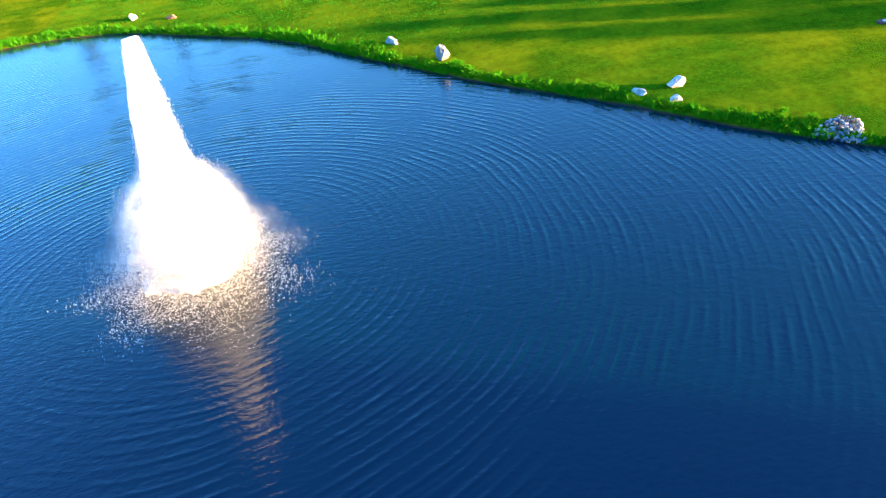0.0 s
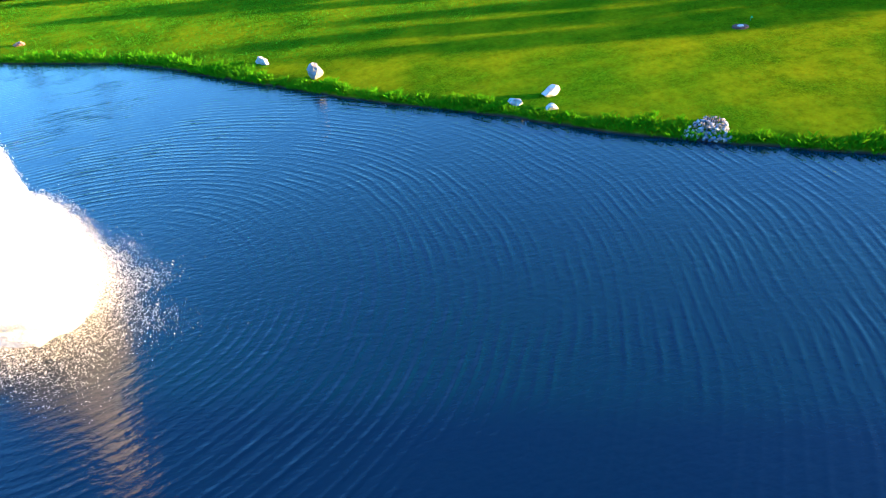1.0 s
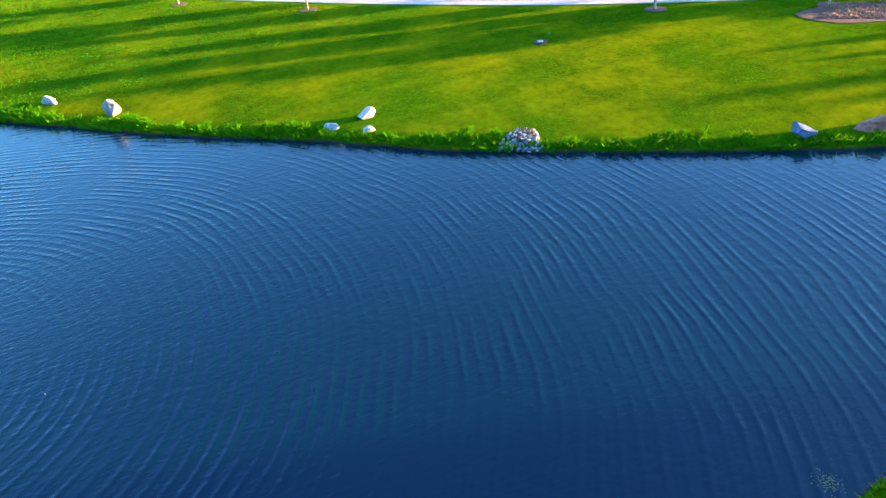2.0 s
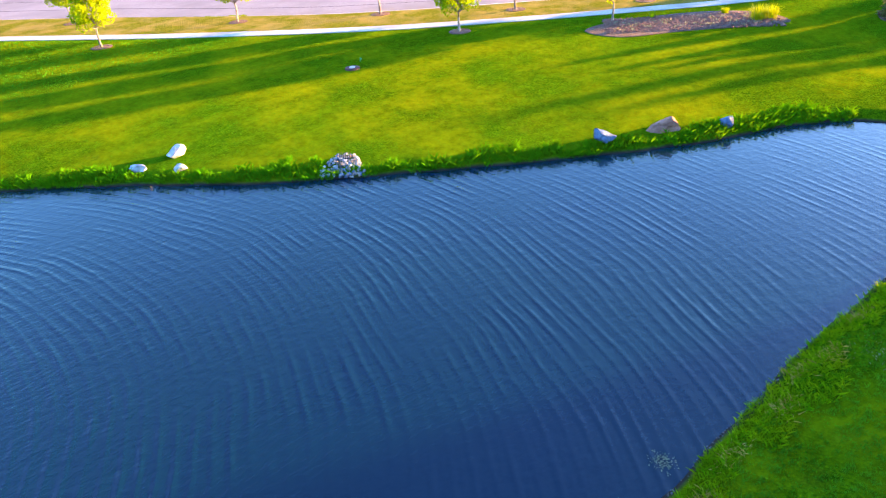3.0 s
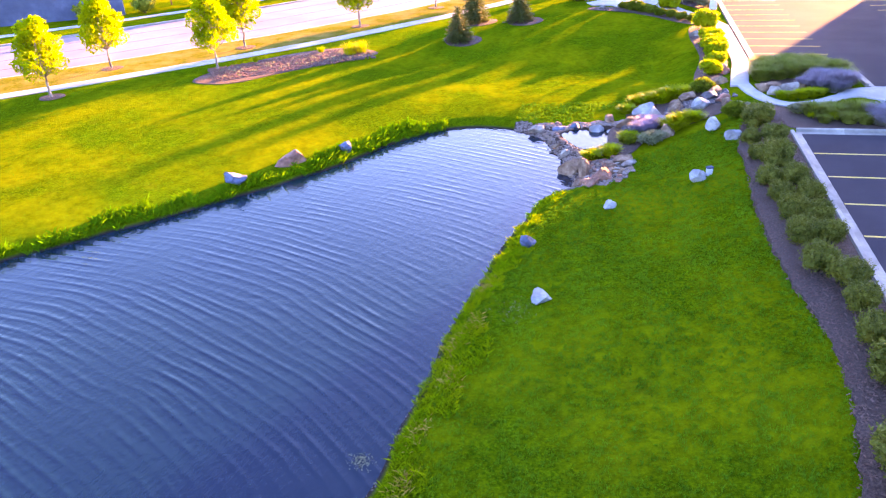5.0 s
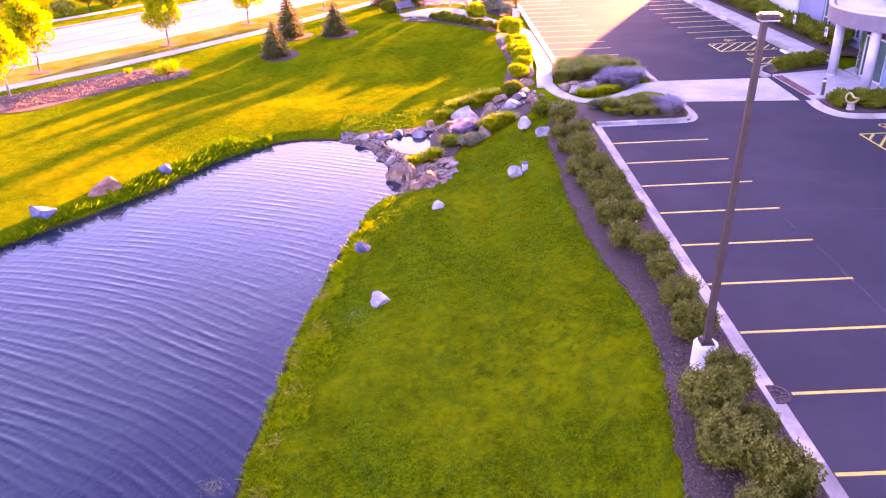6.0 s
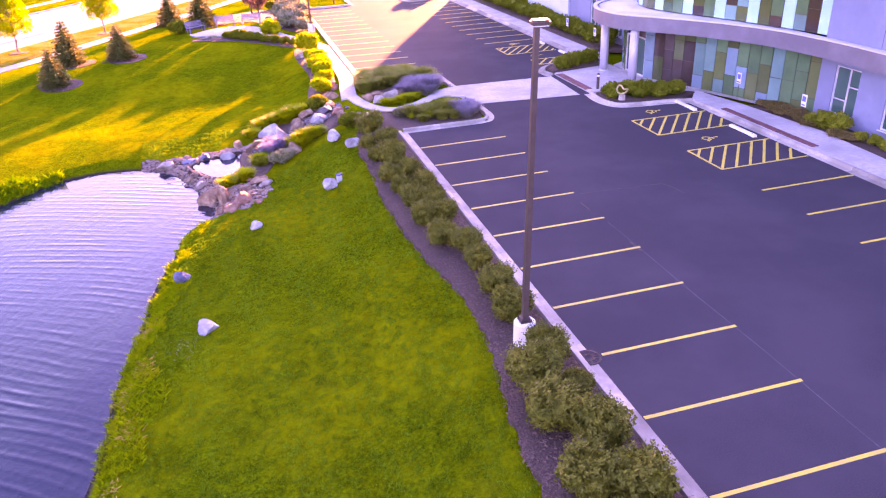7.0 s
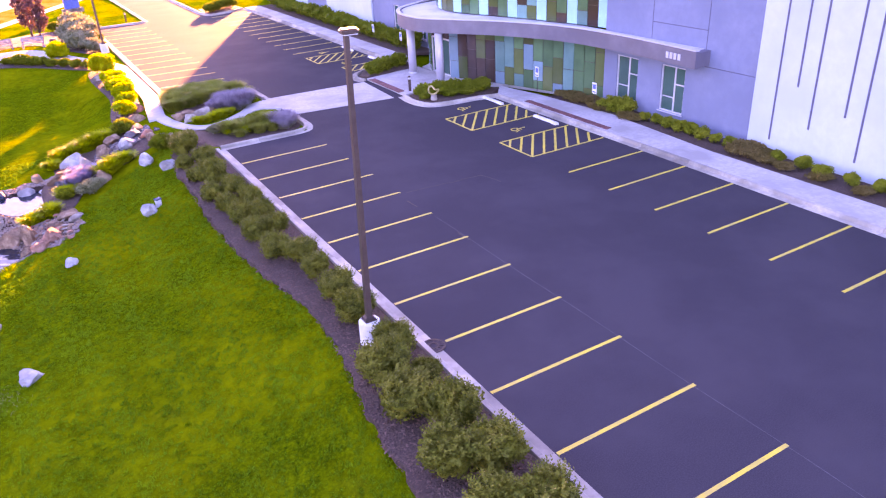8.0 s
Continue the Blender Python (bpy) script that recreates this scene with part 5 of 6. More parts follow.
# ---- plants ----
def leaf_cloud(rng, lumps, count, size, tips=0.0, droop=0.0):
    """Folded leaves over and within a set of lumps (centre, radii)."""
    verts, faces = [], []
    weights = [r[0] * r[1] for _, r in lumps]
    for _ in range(count):
        c, r = rng.choices(lumps, weights)[0]
        d = Vector((rng.gauss(0, 1), rng.gauss(0, 1), rng.gauss(0.25, 1))).normalized()
        q = rng.uniform(0.72, 1.06) if rng.random() < 0.8 else rng.uniform(0.4, 0.8)
        p = Vector(c) + Vector((d.x * r[0], d.y * r[1], d.z * r[2])) * q
        if p.z < 0.02:
            continue
        s = size * rng.uniform(0.6, 1.35)
        out = (d + Vector((rng.gauss(0, 0.5), rng.gauss(0, 0.5), rng.gauss(tips, 0.5) - droop))).normalized()
        side = out.cross(Vector((rng.gauss(0, 1), rng.gauss(0, 1), rng.gauss(0, 1)))).normalized() * s * 0.42
        up = out.cross(side).normalized() * s * 0.14
        k = len(verts)
        verts += [p, p + out * s * 0.5 + side + up, p + out * s, p + out * s * 0.5 - side + up]
        faces += [(k, k + 1, k + 2), (k, k + 2, k + 3)]
    return verts, faces


def core(rng, lumps, shrink=0.8):
    """An inner dark mass so that the crown is not see-through."""
    bm = bmesh.new()
    for c, r in lumps:
        made = bmesh.ops.create_icosphere(bm, subdivisions=2, radius=1, matrix=Matrix.Translation(c) @ Matrix.Diagonal((*[a * shrink for a in r], 1)))["verts"]
        for v in made:
            v.co += (v.co - Vector(c)) * 0.25 * noise.noise(v.co * 3)
            v.co.z = max(v.co.z, 0.03)
    return bm


def shrub(seed, label, category, material, height, radius, count, leaf, group, wide=1.0, tips=0.3, name="shrub", n_lumps=9, inner=0.78, shoots=0):
    """A shrub with its stems and foliage, built once at the origin."""
    rng = random.Random(seed)
    t = thing(name, (0, 0, 0), 0, label, category, group)
    lumps = [((0, 0, height * 0.5), (radius * 0.75, radius * 0.75, height * 0.45))]
    for k in range(n_lumps):
        a, q = 2 * math.pi * (k + rng.random() * 0.6) / n_lumps, radius * rng.uniform(0.35, 0.62)
        r = radius * rng.uniform(0.34, 0.5)
        lumps.append(((q * math.cos(a), q * math.sin(a), height * rng.uniform(0.3, 0.72)), (r, r, height * rng.uniform(0.22, 0.32))))
    v, f = leaf_cloud(rng, lumps, count, leaf, tips)
    for _ in range(shoots):
        c, r = rng.choice(lumps)
        d = Vector((rng.gauss(0, 1), rng.gauss(0, 1), abs(rng.gauss(0.5, 0.7)))).normalized()
        p, way = Vector(c) + Vector((d.x * r[0], d.y * r[1], d.z * r[2])) * 0.95, (d * 0.6 + Vector((rng.gauss(0, 0.2), rng.gauss(0, 0.2), 0.9))).normalized()
        for k in range(9):
            a = k * 2.4
            out = (way * 0.7 + Vector((math.cos(a), math.sin(a), 0))).normalized() * leaf * rng.uniform(0.7, 1.1)
            side = out.cross(way).normalized() * leaf * 0.3
            q = p + way * 0.03 * k
            b = len(v)
            v += [q, q + out * 0.5 + side, q + out, q + out * 0.5 - side]
            f += [(b, b + 1, b + 2), (b, b + 2, b + 3)]
    raw("foliage", v, f, material, t)
    part("inner_foliage", core(rng, lumps, inner), material, t)
    bm = bmesh.new()
    for k in range(5):
        a = 2 * math.pi * k / 5
        rod(bm, (0.05 * math.cos(a), 0.05 * math.sin(a), -0.06), (radius * 0.4 * math.cos(a), radius * 0.4 * math.sin(a), height * 0.55), 0.03, 0.012, 6)
    part("stems", bm, DARK_BARK, t)
    return t


def tuft(seed, label, category, material, height, radius, count, width, group, arch=0.6, base=None, name="perennial"):
    """A clump of arching blades that spring from its foot, built once at the origin."""
    rng = random.Random(seed)
    t = thing(name, (0, 0, 0), 0, label, category, group)
    for piece, m, n, h0 in (("leaf_tuft", material, count, height),) + ((("foliage", base, count // 2, height * 0.6),) if base else ()):
        verts, faces = [], []
        for _ in range(n):
            a, q = rng.uniform(0, 2 * math.pi), radius * 0.55 * math.sqrt(rng.random())
            d = Vector((math.cos(a), math.sin(a), 0))
            turn = a + rng.gauss(0, 0.5)
            o = Vector((math.cos(turn), math.sin(turn), 0))
            h = h0 * rng.uniform(0.6, 1.15) * (1 - 0.35 * (q / radius) ** 2)
            reach = arch * radius * rng.uniform(0.2, 1.0)
            w = Vector((-o.y, o.x, 0)) * width * rng.uniform(0.6, 1.2) / 2
            f = d * q
            k1, k2 = f + o * reach * 0.35 + Vector((0, 0, h * 0.65)), f + o * reach + Vector((0, 0, h * (1.0 - 0.3 * arch * rng.random())))
            b = len(verts)
            verts += [f - w * 0.6 + Vector((0, 0, -0.03)), f + w * 0.6 + Vector((0, 0, -0.03)), k1 + w, k1 - w, k2]
            faces += [(b, b + 1, b + 2, b + 3), (b + 3, b + 2, b + 4)]
        raw(piece, verts, faces, m, t)
    return t


def plant_out(protos, spots, seed, spread=(0.9, 1.12), lift=0.02):
    """Copies of the prototypes at the spots (x, y) or (x, y, size)."""
    rng = random.Random(seed)
    used = set()
    for x, y, *s in spots:
        k = rng.randrange(len(protos))
        size = (s[0] if s else 1.0) * rng.uniform(*spread)
        z = gz(x, y)
        z = 0.1 if z < -0.2 and x > 10 else z
        m = pose(x, y, z + lift, 0, 0, rng.uniform(0, 360)) @ Matrix.Diagonal((size, size, size * rng.uniform(0.94, 1.08), 1))
        if k in used:
            ob = copy_thing(protos[k], m)
            ob.matrix_basis = m
        else:
            used.add(k)
            protos[k].matrix_basis = m
    for k, p in enumerate(protos):
        if k not in used:
            for c in list(p.children):
                bpy.data.objects.remove(c)
            bpy.data.objects.remove(p)


hedge = [shrub(40 + k, "rounded dark green shrub in the mulch row", "shrub", SHRUB_LEAF, 1.22, 0.78, 4200, 0.085, "hedge shrubs", tips=0.7, n_lumps=17, inner=0.74, shoots=260) for k in range(4)]
plant_out(hedge, [(-1.6, 22.36, 0.99), (-2.13, 20.22, 0.58), (-1.19, 20.09, 0.8), (-2.13, 18.16, 0.55), (-1.59, 17.06, 0.93), (-2.07, 15.25, 0.66), (-1.21, 15.11, 0.74), (-1.91, 13.7, 0.64), (-0.95, 13.52, 0.71), (-1.77, 11.96, 0.71), (-1.04, 11.53, 0.7), (-1.79, 10.14, 0.73), (-0.93, 10.09, 0.64), (-1.6, 8.17, 0.75), (-1.01, 7.29, 0.76), (-1.0, 5.88, 0.7), (-1.01, 4.14, 0.81), (-1.11, 2.52, 0.86), (-0.95, 0.2, 0.8), (-1.73, -0.74, 0.96), (-0.81, -1.39, 0.58), (-1.89, -2.3, 0.93), (-1.15, -3.3, 0.91), (-1.99, -4.52, 0.88), (-1.1, -5.08, 0.95), (-1.9, -6.3, 0.87), (-1.0, -6.9, 0.87), (-1.6, -8.4, 0.91), (-1.2, -10.1, 0.91)], 7, (0.97, 1.03))
bwood = [shrub(50 + k, "small rounded olive shrub along the building", "shrub", HEDGE_LEAF, 0.6, 0.44, 1500, 0.075, "building shrubs") for k in range(2)]
plant_out(bwood, [(19.95 + 0.08 * math.sin(k * 2.1), 11.4 - 0.78 * k, 0.75 + 0.08 * (k % 3) + 0.1 * (k in (3, 4))) for k in range(8)] + [(19.9 + 0.2 * math.sin(k * 2.1), 3.3 - 1.15 * k, 0.8 + 0.1 * (k % 3)) for k in range(30)]
          + [(19.75, 13.6, 1.25), (20.05, 13.0, 1.3), (19.6, 14.3, 1.0), (20.2, 14.0, 1.1)], 8)
OLIVE_LEAF = mat("brownish leaves", (0.12, 0.085, 0.02), (0.20, 0.135, 0.035), (0.27, 0.17, 0.06), scale=2, big=1.0, rough=0.6, bump=0, island=True, trans=0.25, spec=0.1)
rust = [shrub(54 + k, "low brownish groundcover plant along the building", "shrub", OLIVE_LEAF, 0.34, 0.58, 1300, 0.07, "building groundcover", tips=0.8, inner=0.7) for k in range(2)]
plant_out(rust, [(19.75 + 0.25 * math.sin(k * 1.7), 18.1 - 0.55 * k, 0.85 + 0.12 * (k % 3)) for k in range(8)] + [(19.5, 12.3), (19.6, 11.8, 0.8), (19.5, 5.2, 1.1), (20.0, 4.9, 1.2), (19.6, 4.4, 1.1), (20.1, 4.1), (19.5, 3.6), (19.4, 2.6, 0.8), (19.5, 0.9, 0.9), (19.4, -1.0, 0.8)]
          + [(20.0 + 0.15 * math.sin(k * 2.3), 17.7 - 0.6 * k, 0.9) for k in range(6)], 9)
isle = [shrub(56, "dense green hedge shrub at the entrance", "shrub", GREEN_LEAF, 0.85, 0.75, 1800, 0.09, "entrance shrubs")]
plant_out(isle, [(13.4, 23.6), (14.3, 23.3), (15.2, 23.0), (16.0, 22.7), (16.8, 22.3), (14.6, 22.4, 0.7), (15.6, 22.0, 0.7), (13.6, 31.2), (14.5, 31.7), (15.4, 32.1), (16.2, 32.3), (13.2, 23.0, 0.8)], 10)
wing = [shrub(57, "tall green hedge shrub along the far wing", "shrub", GREEN_LEAF, 1.3, 0.95, 1700, 0.12, "far wing shrubs")]
plant_out(wing, [(19.6, 36.5 + 1.5 * k) for k in range(22)], 11)
tallbed = [tuft(58 + k, "tall green ornamental grass clump behind the path", "ornamental grass", SEDGE_LEAF, 0.8, 0.95, 2600, 0.035, "island grasses", 0.85) for k in range(2)]
plant_out(tallbed, [(-0.1, 31.5), (0.8, 31.8), (1.7, 32.2), (2.6, 32.6), (3.5, 32.3), (4.2, 31.7, 0.9), (0.2, 32.8), (1.2, 33.4), (2.2, 33.8), (3.2, 33.7), (4.1, 33.0), (0.4, 34.3), (1.8, 34.8), (3.2, 34.8)], 12, (0.85, 1.0))
lav = [tuft(60 + 7 * k, "soft violet lavender clump in flower", "lavender", LAVENDER, 0.72, 0.75, 1500, 0.032, "lavender clumps", 0.8, SILVER_LEAF) for k in range(2)]
plant_out(lav, [(1.9, 29.6, 0.9), (2.6, 29.3), (3.3, 29.1), (2.4, 30.2), (3.1, 30.1, 1.1), (3.8, 30.0, 1.1), (3.7, 30.8), (2.9, 31.0), (4.3, 30.9, 0.9), (4.1, 23.3, 0.85), (4.6, 23.9, 0.9), (4.6, 24.7, 0.9), (4.0, 24.2)], 13)
bank = [tuft(64, "violet lavender in flower beside the pool", "lavender", VIOLET_FLOWER, 0.8, 0.75, 1500, 0.032, "pool lavender", 0.8, SILVER_LEAF)]
plant_out(bank, [(-7.0, 23.8, 0.95), (-6.5, 24.1, 1.0), (-6.2, 24.6, 0.9), (-6.8, 24.8, 0.9)], 30, (0.75, 0.85), 0.14)
silver = [shrub(61, "silvery green lavender foliage", "shrub", SILVER_LEAF, 0.5, 0.55, 1500, 0.10, "silver plants", tips=0.7)]
plant_out(silver, [(-6.5, 22.5), (-6.1, 23.0, 0.9), (-6.9, 22.9, 0.8), (-1.9, 25.3, 0.9), (0.7, 25.0, 0.9)], 14)
lime = [tuft(62 + k, "lime yellow daylily clump with arching leaves", "perennial", LIME_LEAF, 0.72, 0.85, 700, 0.085, "lime clumps", 0.9) for k in range(2)]
plant_out(lime, [(-7.7, 27.6, 0.75), (-7.1, 28.9, 0.85), (-6.4, 29.3, 0.9), (-5.7, 29.3, 0.95), (-5.0, 29.8, 0.9), (-4.4, 30.0, 0.8), (-4.9, 24.7, 0.85), (-5.4, 24.2, 0.8), (-4.3, 25.0, 0.75), (-7.5, 22.9, 0.7), (-8.4, 21.2, 0.7), (-9.3, 20.8, 0.6), (0.4, 27.7, 0.55), (0.9, 27.6, 0.55), (1.4, 27.75, 0.6), (1.9, 28.0, 0.6), (2.4, 28.4, 0.55)], 15)
peren = [tuft(74 + k, "loose green perennial clump with arching leaves inside the kerb", "perennial", SEDGE_LEAF, 0.62, 0.62, 800, 0.05, "kerb perennials", 0.95) for k in range(2)]
plant_out(peren, [(1.3, 24.6), (1.9, 24.1), (2.5, 24.5), (3.1, 24.0), (3.4, 24.7), (2.3, 25.2, 0.9), (2.7, 23.4, 0.8), (1.6, 23.4, 0.7), (3.4, 23.3, 0.8), (0.7, 25.0, 0.7)], 28)
blooms = [shrub(76, "small perennial with yellow flowers inside the kerb", "perennial", LIME_LEAF, 0.5, 0.3, 260, 0.06, "kerb flowers", tips=0.8, n_lumps=5, inner=0.4)]
plant_out(blooms, [(2.1, 23.7), (2.9, 24.9), (3.6, 24.2), (1.1, 24.0, 0.8)], 29)
mound = [shrub(64 + k, "rounded bright yellow green shrub beside the footpath", "shrub", LIME_LEAF, 0.95, 0.8, 2600, 0.10, "footpath shrubs", tips=0.5, n_lumps=12) for k in range(2)]
plant_out(mound, [(-2.8, 33.2, 0.9), (-2.3, 35.5, 0.85), (-2.2, 37.3, 1.0), (-2.1, 38.9, 0.95), (-2.2, 40.4, 1.0), (-2.0, 41.9, 0.95), (-2.3, 43.2, 0.9)], 26)
midg = [shrub(66 + k, "green leafy shrub in the stream planting", "shrub", GREEN_LEAF, 0.8, 0.72, 2200, 0.12, "garden shrubs", tips=0.7, inner=0.68) for k in range(2)]
plant_out(midg, [(-3.5, 29.8), (-7.6, 22.6, 0.6), (-1.2, 24.0), (-2.4, 24.6, 0.8), (3.0, 25.2, 0.6), (-2.9, 50.1, 0.7), (-3.7, 50.8, 0.7), (-4.5, 51.5, 0.75), (-5.3, 52.0, 0.75), (-6.0, 52.8, 0.8),
                 (-6.7, 53.3, 0.9), (-7.4, 53.9, 0.95), (-8.0, 54.5, 0.8), (-8.5, 55.0, 0.6), (-0.9, 57.0, 0.8), (-0.9, 60.8, 1.2), (-12.8, 60.0, 1.3), (12.8, 71.3, 1.3), (14.0, 72.4, 1.4), (15.4, 73.0, 1.3), (-3.2, 72.5, 1.2), (-0.9, 74.5, 1.2)], 16)
globe = [shrub(70, "large round yellow green shrub in low sun", "shrub", LIME_LEAF, 1.7, 1.15, 3200, 0.13, "globe shrubs", n_lumps=12)]
plant_out(globe, [(-2.1, 47.0, 0.82), (-4.5, 55.0, 0.9)], 17)
white_bush = [shrub(71, "loose silvery shrub with pale flowers", "shrub", SILVER_LEAF, 1.8, 1.5, 3000, 0.15, "silvery shrubs", n_lumps=12)]
plant_out(white_bush, [(-1.4, 56.8, 0.7), (-2.2, 59.2, 1.05), (-1.6, 61.4, 1.2), (-2.2, 63.6, 1.2), (-1.5, 66.4, 1.3)], 18, (0.95, 1.05))
wisp = [tuft(72, "thin yellow grass clump in the street bed", "ornamental grass", LIME_LEAF, 1.05, 0.8, 230, 0.028, "street bed plants", 0.9)]
plant_out(wisp, [(-28.8, 39.9), (-28.2, 40.7), (-35.6, 37.2, 0.5), (-31.5, 40.5, 0.5)], 19)


def tree(seed, label, height, trunk_h, radius, count, leaf, material, bark, group, name="tree", category="tree"):
    """A tapered trunk with limbs, and a crown of leaf clumps with gaps."""
    rng = random.Random(seed)
    t = thing(name, (0, 0, 0), 0, label, category, group)
    bm = bmesh.new()
    p = Vector((0, 0, -0.15))
    r = 0.02 * height
    for k in range(6):
        q = Vector((rng.gauss(0, 0.04), rng.gauss(0, 0.04), trunk_h * (k + 1) / 3))
        if q.z > height * 0.85:
            break
        rod(bm, p, q, r, r * 0.84, 10)
        p, r = q, r * 0.84
    lumps = []
    for k in range(54):
        f = (k + rng.random()) / 54
        z = trunk_h + (height - trunk_h) * (0.08 + 0.9 * f)
        girth = radius * (0.45 + 0.75 * math.sin(math.pi * min(1, 0.22 + 0.8 * f))) * 0.72
        a, q = rng.uniform(0, 2 * math.pi), girth * rng.uniform(0.35, 0.95)
        c = Vector((q * math.cos(a), q * math.sin(a), z))
        s = radius * rng.uniform(0.18, 0.32)
        lumps.append((tuple(c), (s, s, s * 0.85)))
        start = Vector((0, 0, max(trunk_h * 0.9, z - q * 0.9 - 0.3)))
        rod(bm, start, c, 0.035 * height / 6, 0.012, 6)
    part("trunk", bm, bark, t)
    v, f = leaf_cloud(rng, lumps, count, leaf, 0.1)
    raw("crown", v, f, material, t)
    return t


street = [tree(80 + k, "young street tree with bright yellow green leaves", 5.7, 1.75, 2.15, 8500, 0.17, TREE_LEAF, BARK, "street trees", "street_tree") for k in range(3)]
STREET_TREES = [(-66.4, 21.0), (-56.6, 28.9), (-46.9, 35.2), (-39.1, 42.4), (-31.9, 51.1), (-27.0, 60.5), (-45.9, 27.2), (-37.5, 34.9), (-69.0, 9.9), (-82.9, 2.4), (-82.0, 12.9), (-20.4, 67.5)]
plant_out(street, STREET_TREES, 20, (0.84, 0.98))
for x, y in STREET_TREES:
    bed([(x + 0.85 * math.cos(a) * (1 + 0.1 * math.sin(3 * a)), y + 0.85 * math.sin(a)) for a in np.linspace(0, 2 * math.pi, 9)[:-1]], 0.05, MULCH, "round dark mulch ring at a street tree", "mulch ring")


def spruce(seed, label, height, radius, material=SPRUCE_LEAF):
    rng = random.Random(seed)
    t = thing("spruce", (0, 0, 0), 0, label, "conifer", "young conifers")
    part("trunk", rod(bmesh.new(), (0, 0, -0.1), (0, 0, height * 0.97), 0.07, 0.012, 8), DARK_BARK, t)
    verts, faces = [], []
    tiers = 15
    for k in range(tiers):
        f = k / tiers
        z, reach = height * (0.07 + 0.9 * f), radius * (1 - f) ** 0.85 + 0.06
        n = int(9 + 12 * (1 - f))
        for j in range(n):
            a = 2 * math.pi * (j + rng.random()) / n
            d = Vector((math.cos(a), math.sin(a), 0))
            length = reach * rng.uniform(0.75, 1.1)
            for i in range(int(8 + 44 * (1 - f))):
                q = rng.uniform(0.15, 1.0)
                p = d * length * q + Vector((0, 0, z - 0.22 * length * q + 0.1 * q * q + rng.gauss(0, 0.03)))
                s = rng.uniform(0.13, 0.26)
                side = Vector((-d.y, d.x, 0)) * rng.choice((-1, 1))
                out = (d * 0.8 + side * rng.uniform(0.2, 1.0) + Vector((0, 0, rng.uniform(-0.25, 0.25)))).normalized()
                wv = out.cross(Vector((rng.gauss(0, 0.4), rng.gauss(0, 0.4), 1))).normalized() * s * 0.34
                b = len(verts)
                verts += [p - wv, p + wv, p + out * s]
                faces.append((b, b + 1, b + 2))
    raw("needles", verts, faces, material, t)
    part("inner_needles", rod(bmesh.new(), (0, 0, height * 0.08), (0, 0, height * 0.9), radius * 0.45, 0.03, 14), material, t)
    return t


conifers = [spruce(90 + k, "young dark green spruce on the lawn", 3.5, 1.55) for k in range(2)]
plant_out(conifers, [(-21.3, 45.2, 0.84), (-21.1, 51.3, 0.95), (-17.05, 50.9, 0.87), (-14.0, 68.7, 1.0), (-10.7, 63.4, 1.08), (-112.0, -49.5, 1.9), (-108.0, -36.6, 1.5), (-104.0, -29.3, 1.5)], 21, (0.97, 1.03))
for x, y in ((-21.3, 45.2), (-21.0, 51.1), (-16.95, 50.7)):
    bed([(x + 0.3 + 1.6 * math.cos(a) * (1 + 0.1 * math.sin(3 * a)), y + 1.5 * math.sin(a)) for a in np.linspace(0, 2 * math.pi, 10)[:-1]], 0.05, MULCH, "dark mulch ring under a spruce", "mulch ring")
purple = [tree(95, "upright purple leaved tree by the seating court", 7.5, 1.0, 1.6, 4200, 0.22, PURPLE_LEAF, DARK_BARK, "purple trees")]
plant_out(purple, [(-5.0, 65.6, 0.72), (-5.6, 69.0, 0.75)], 22)
# trees north of the garden, and across the street
woods = [tree(105 + k, "dark broadleaf tree across the street", 8.5, 2.0, 3.2, 3600, 0.4, HEDGE_LEAF, DARK_BARK, "trees across the street") for k in range(2)]
plant_out(woods, [(*along(s, 33 + 3.5 * math.sin(s * 0.7)), 1.0 if s < 0 else 0.5) for s in (-62, -55, -48, -40, -34, 30, 37, 44, 51, 58, 66, 74)], 24)
hedge_far = [shrub(108, "dark shrub across the street", "shrub", HEDGE_LEAF, 1.6, 1.4, 900, 0.2, "far shrubs")]
plant_out(hedge_far, [along(s, 31.5 + math.sin(s)) for s in (-34, -31.5, -29, -8, 8, 20, 26, 33, 41, 47)], 25)
bm = bmesh.new()
sweep(bm, [along(-26, 33), along(24, 33)], [(-0.2, -0.3), (-0.2, 3.2), (0.2, 3.2), (0.2, -0.3)])
far_wall = thing("warehouse", label="blue grey building wall across the street", category="building")
part("wall", bm, SLATE_WALL, far_wall)
bm = bmesh.new()
prism(bm, ccw([along(-26, 33.2), along(24, 33.2), along(24, 50), along(-26, 50)]), 3.0, 3.3)
part("roof", bm, ROOFING, far_wall)


def bench(x, y, rz):
    t = thing("bench", (x, y, gz(x, y) + 0.06), rz, "blue grey slatted metal bench at the seating court", "bench", "court benches")
    for k in range(5):
        part("seat_slat", box(bmesh.new(), (0, -0.2 + 0.1 * k, 0.45), (1.9, 0.075, 0.03), bevel=0.006), BENCH, t)
    for k in range(4):
        part("back_slat", box(bmesh.new(), (0, 0.27 + 0.03 * k, 0.56 + 0.11 * k), (1.9, 0.03, 0.09), bevel=0.006), BENCH, t)
    for sx in (-0.85, 0.85):
        bm = bmesh.new()
        box(bm, (sx, -0.2, 0.22), (0.06, 0.06, 0.46))
        box(bm, (sx, 0.26, 0.45), (0.06, 0.06, 0.95), tilt=-8)
        box(bm, (sx, 0.0, 0.66), (0.06, 0.5, 0.04))
        part("end_frame", bm, BENCH, t)


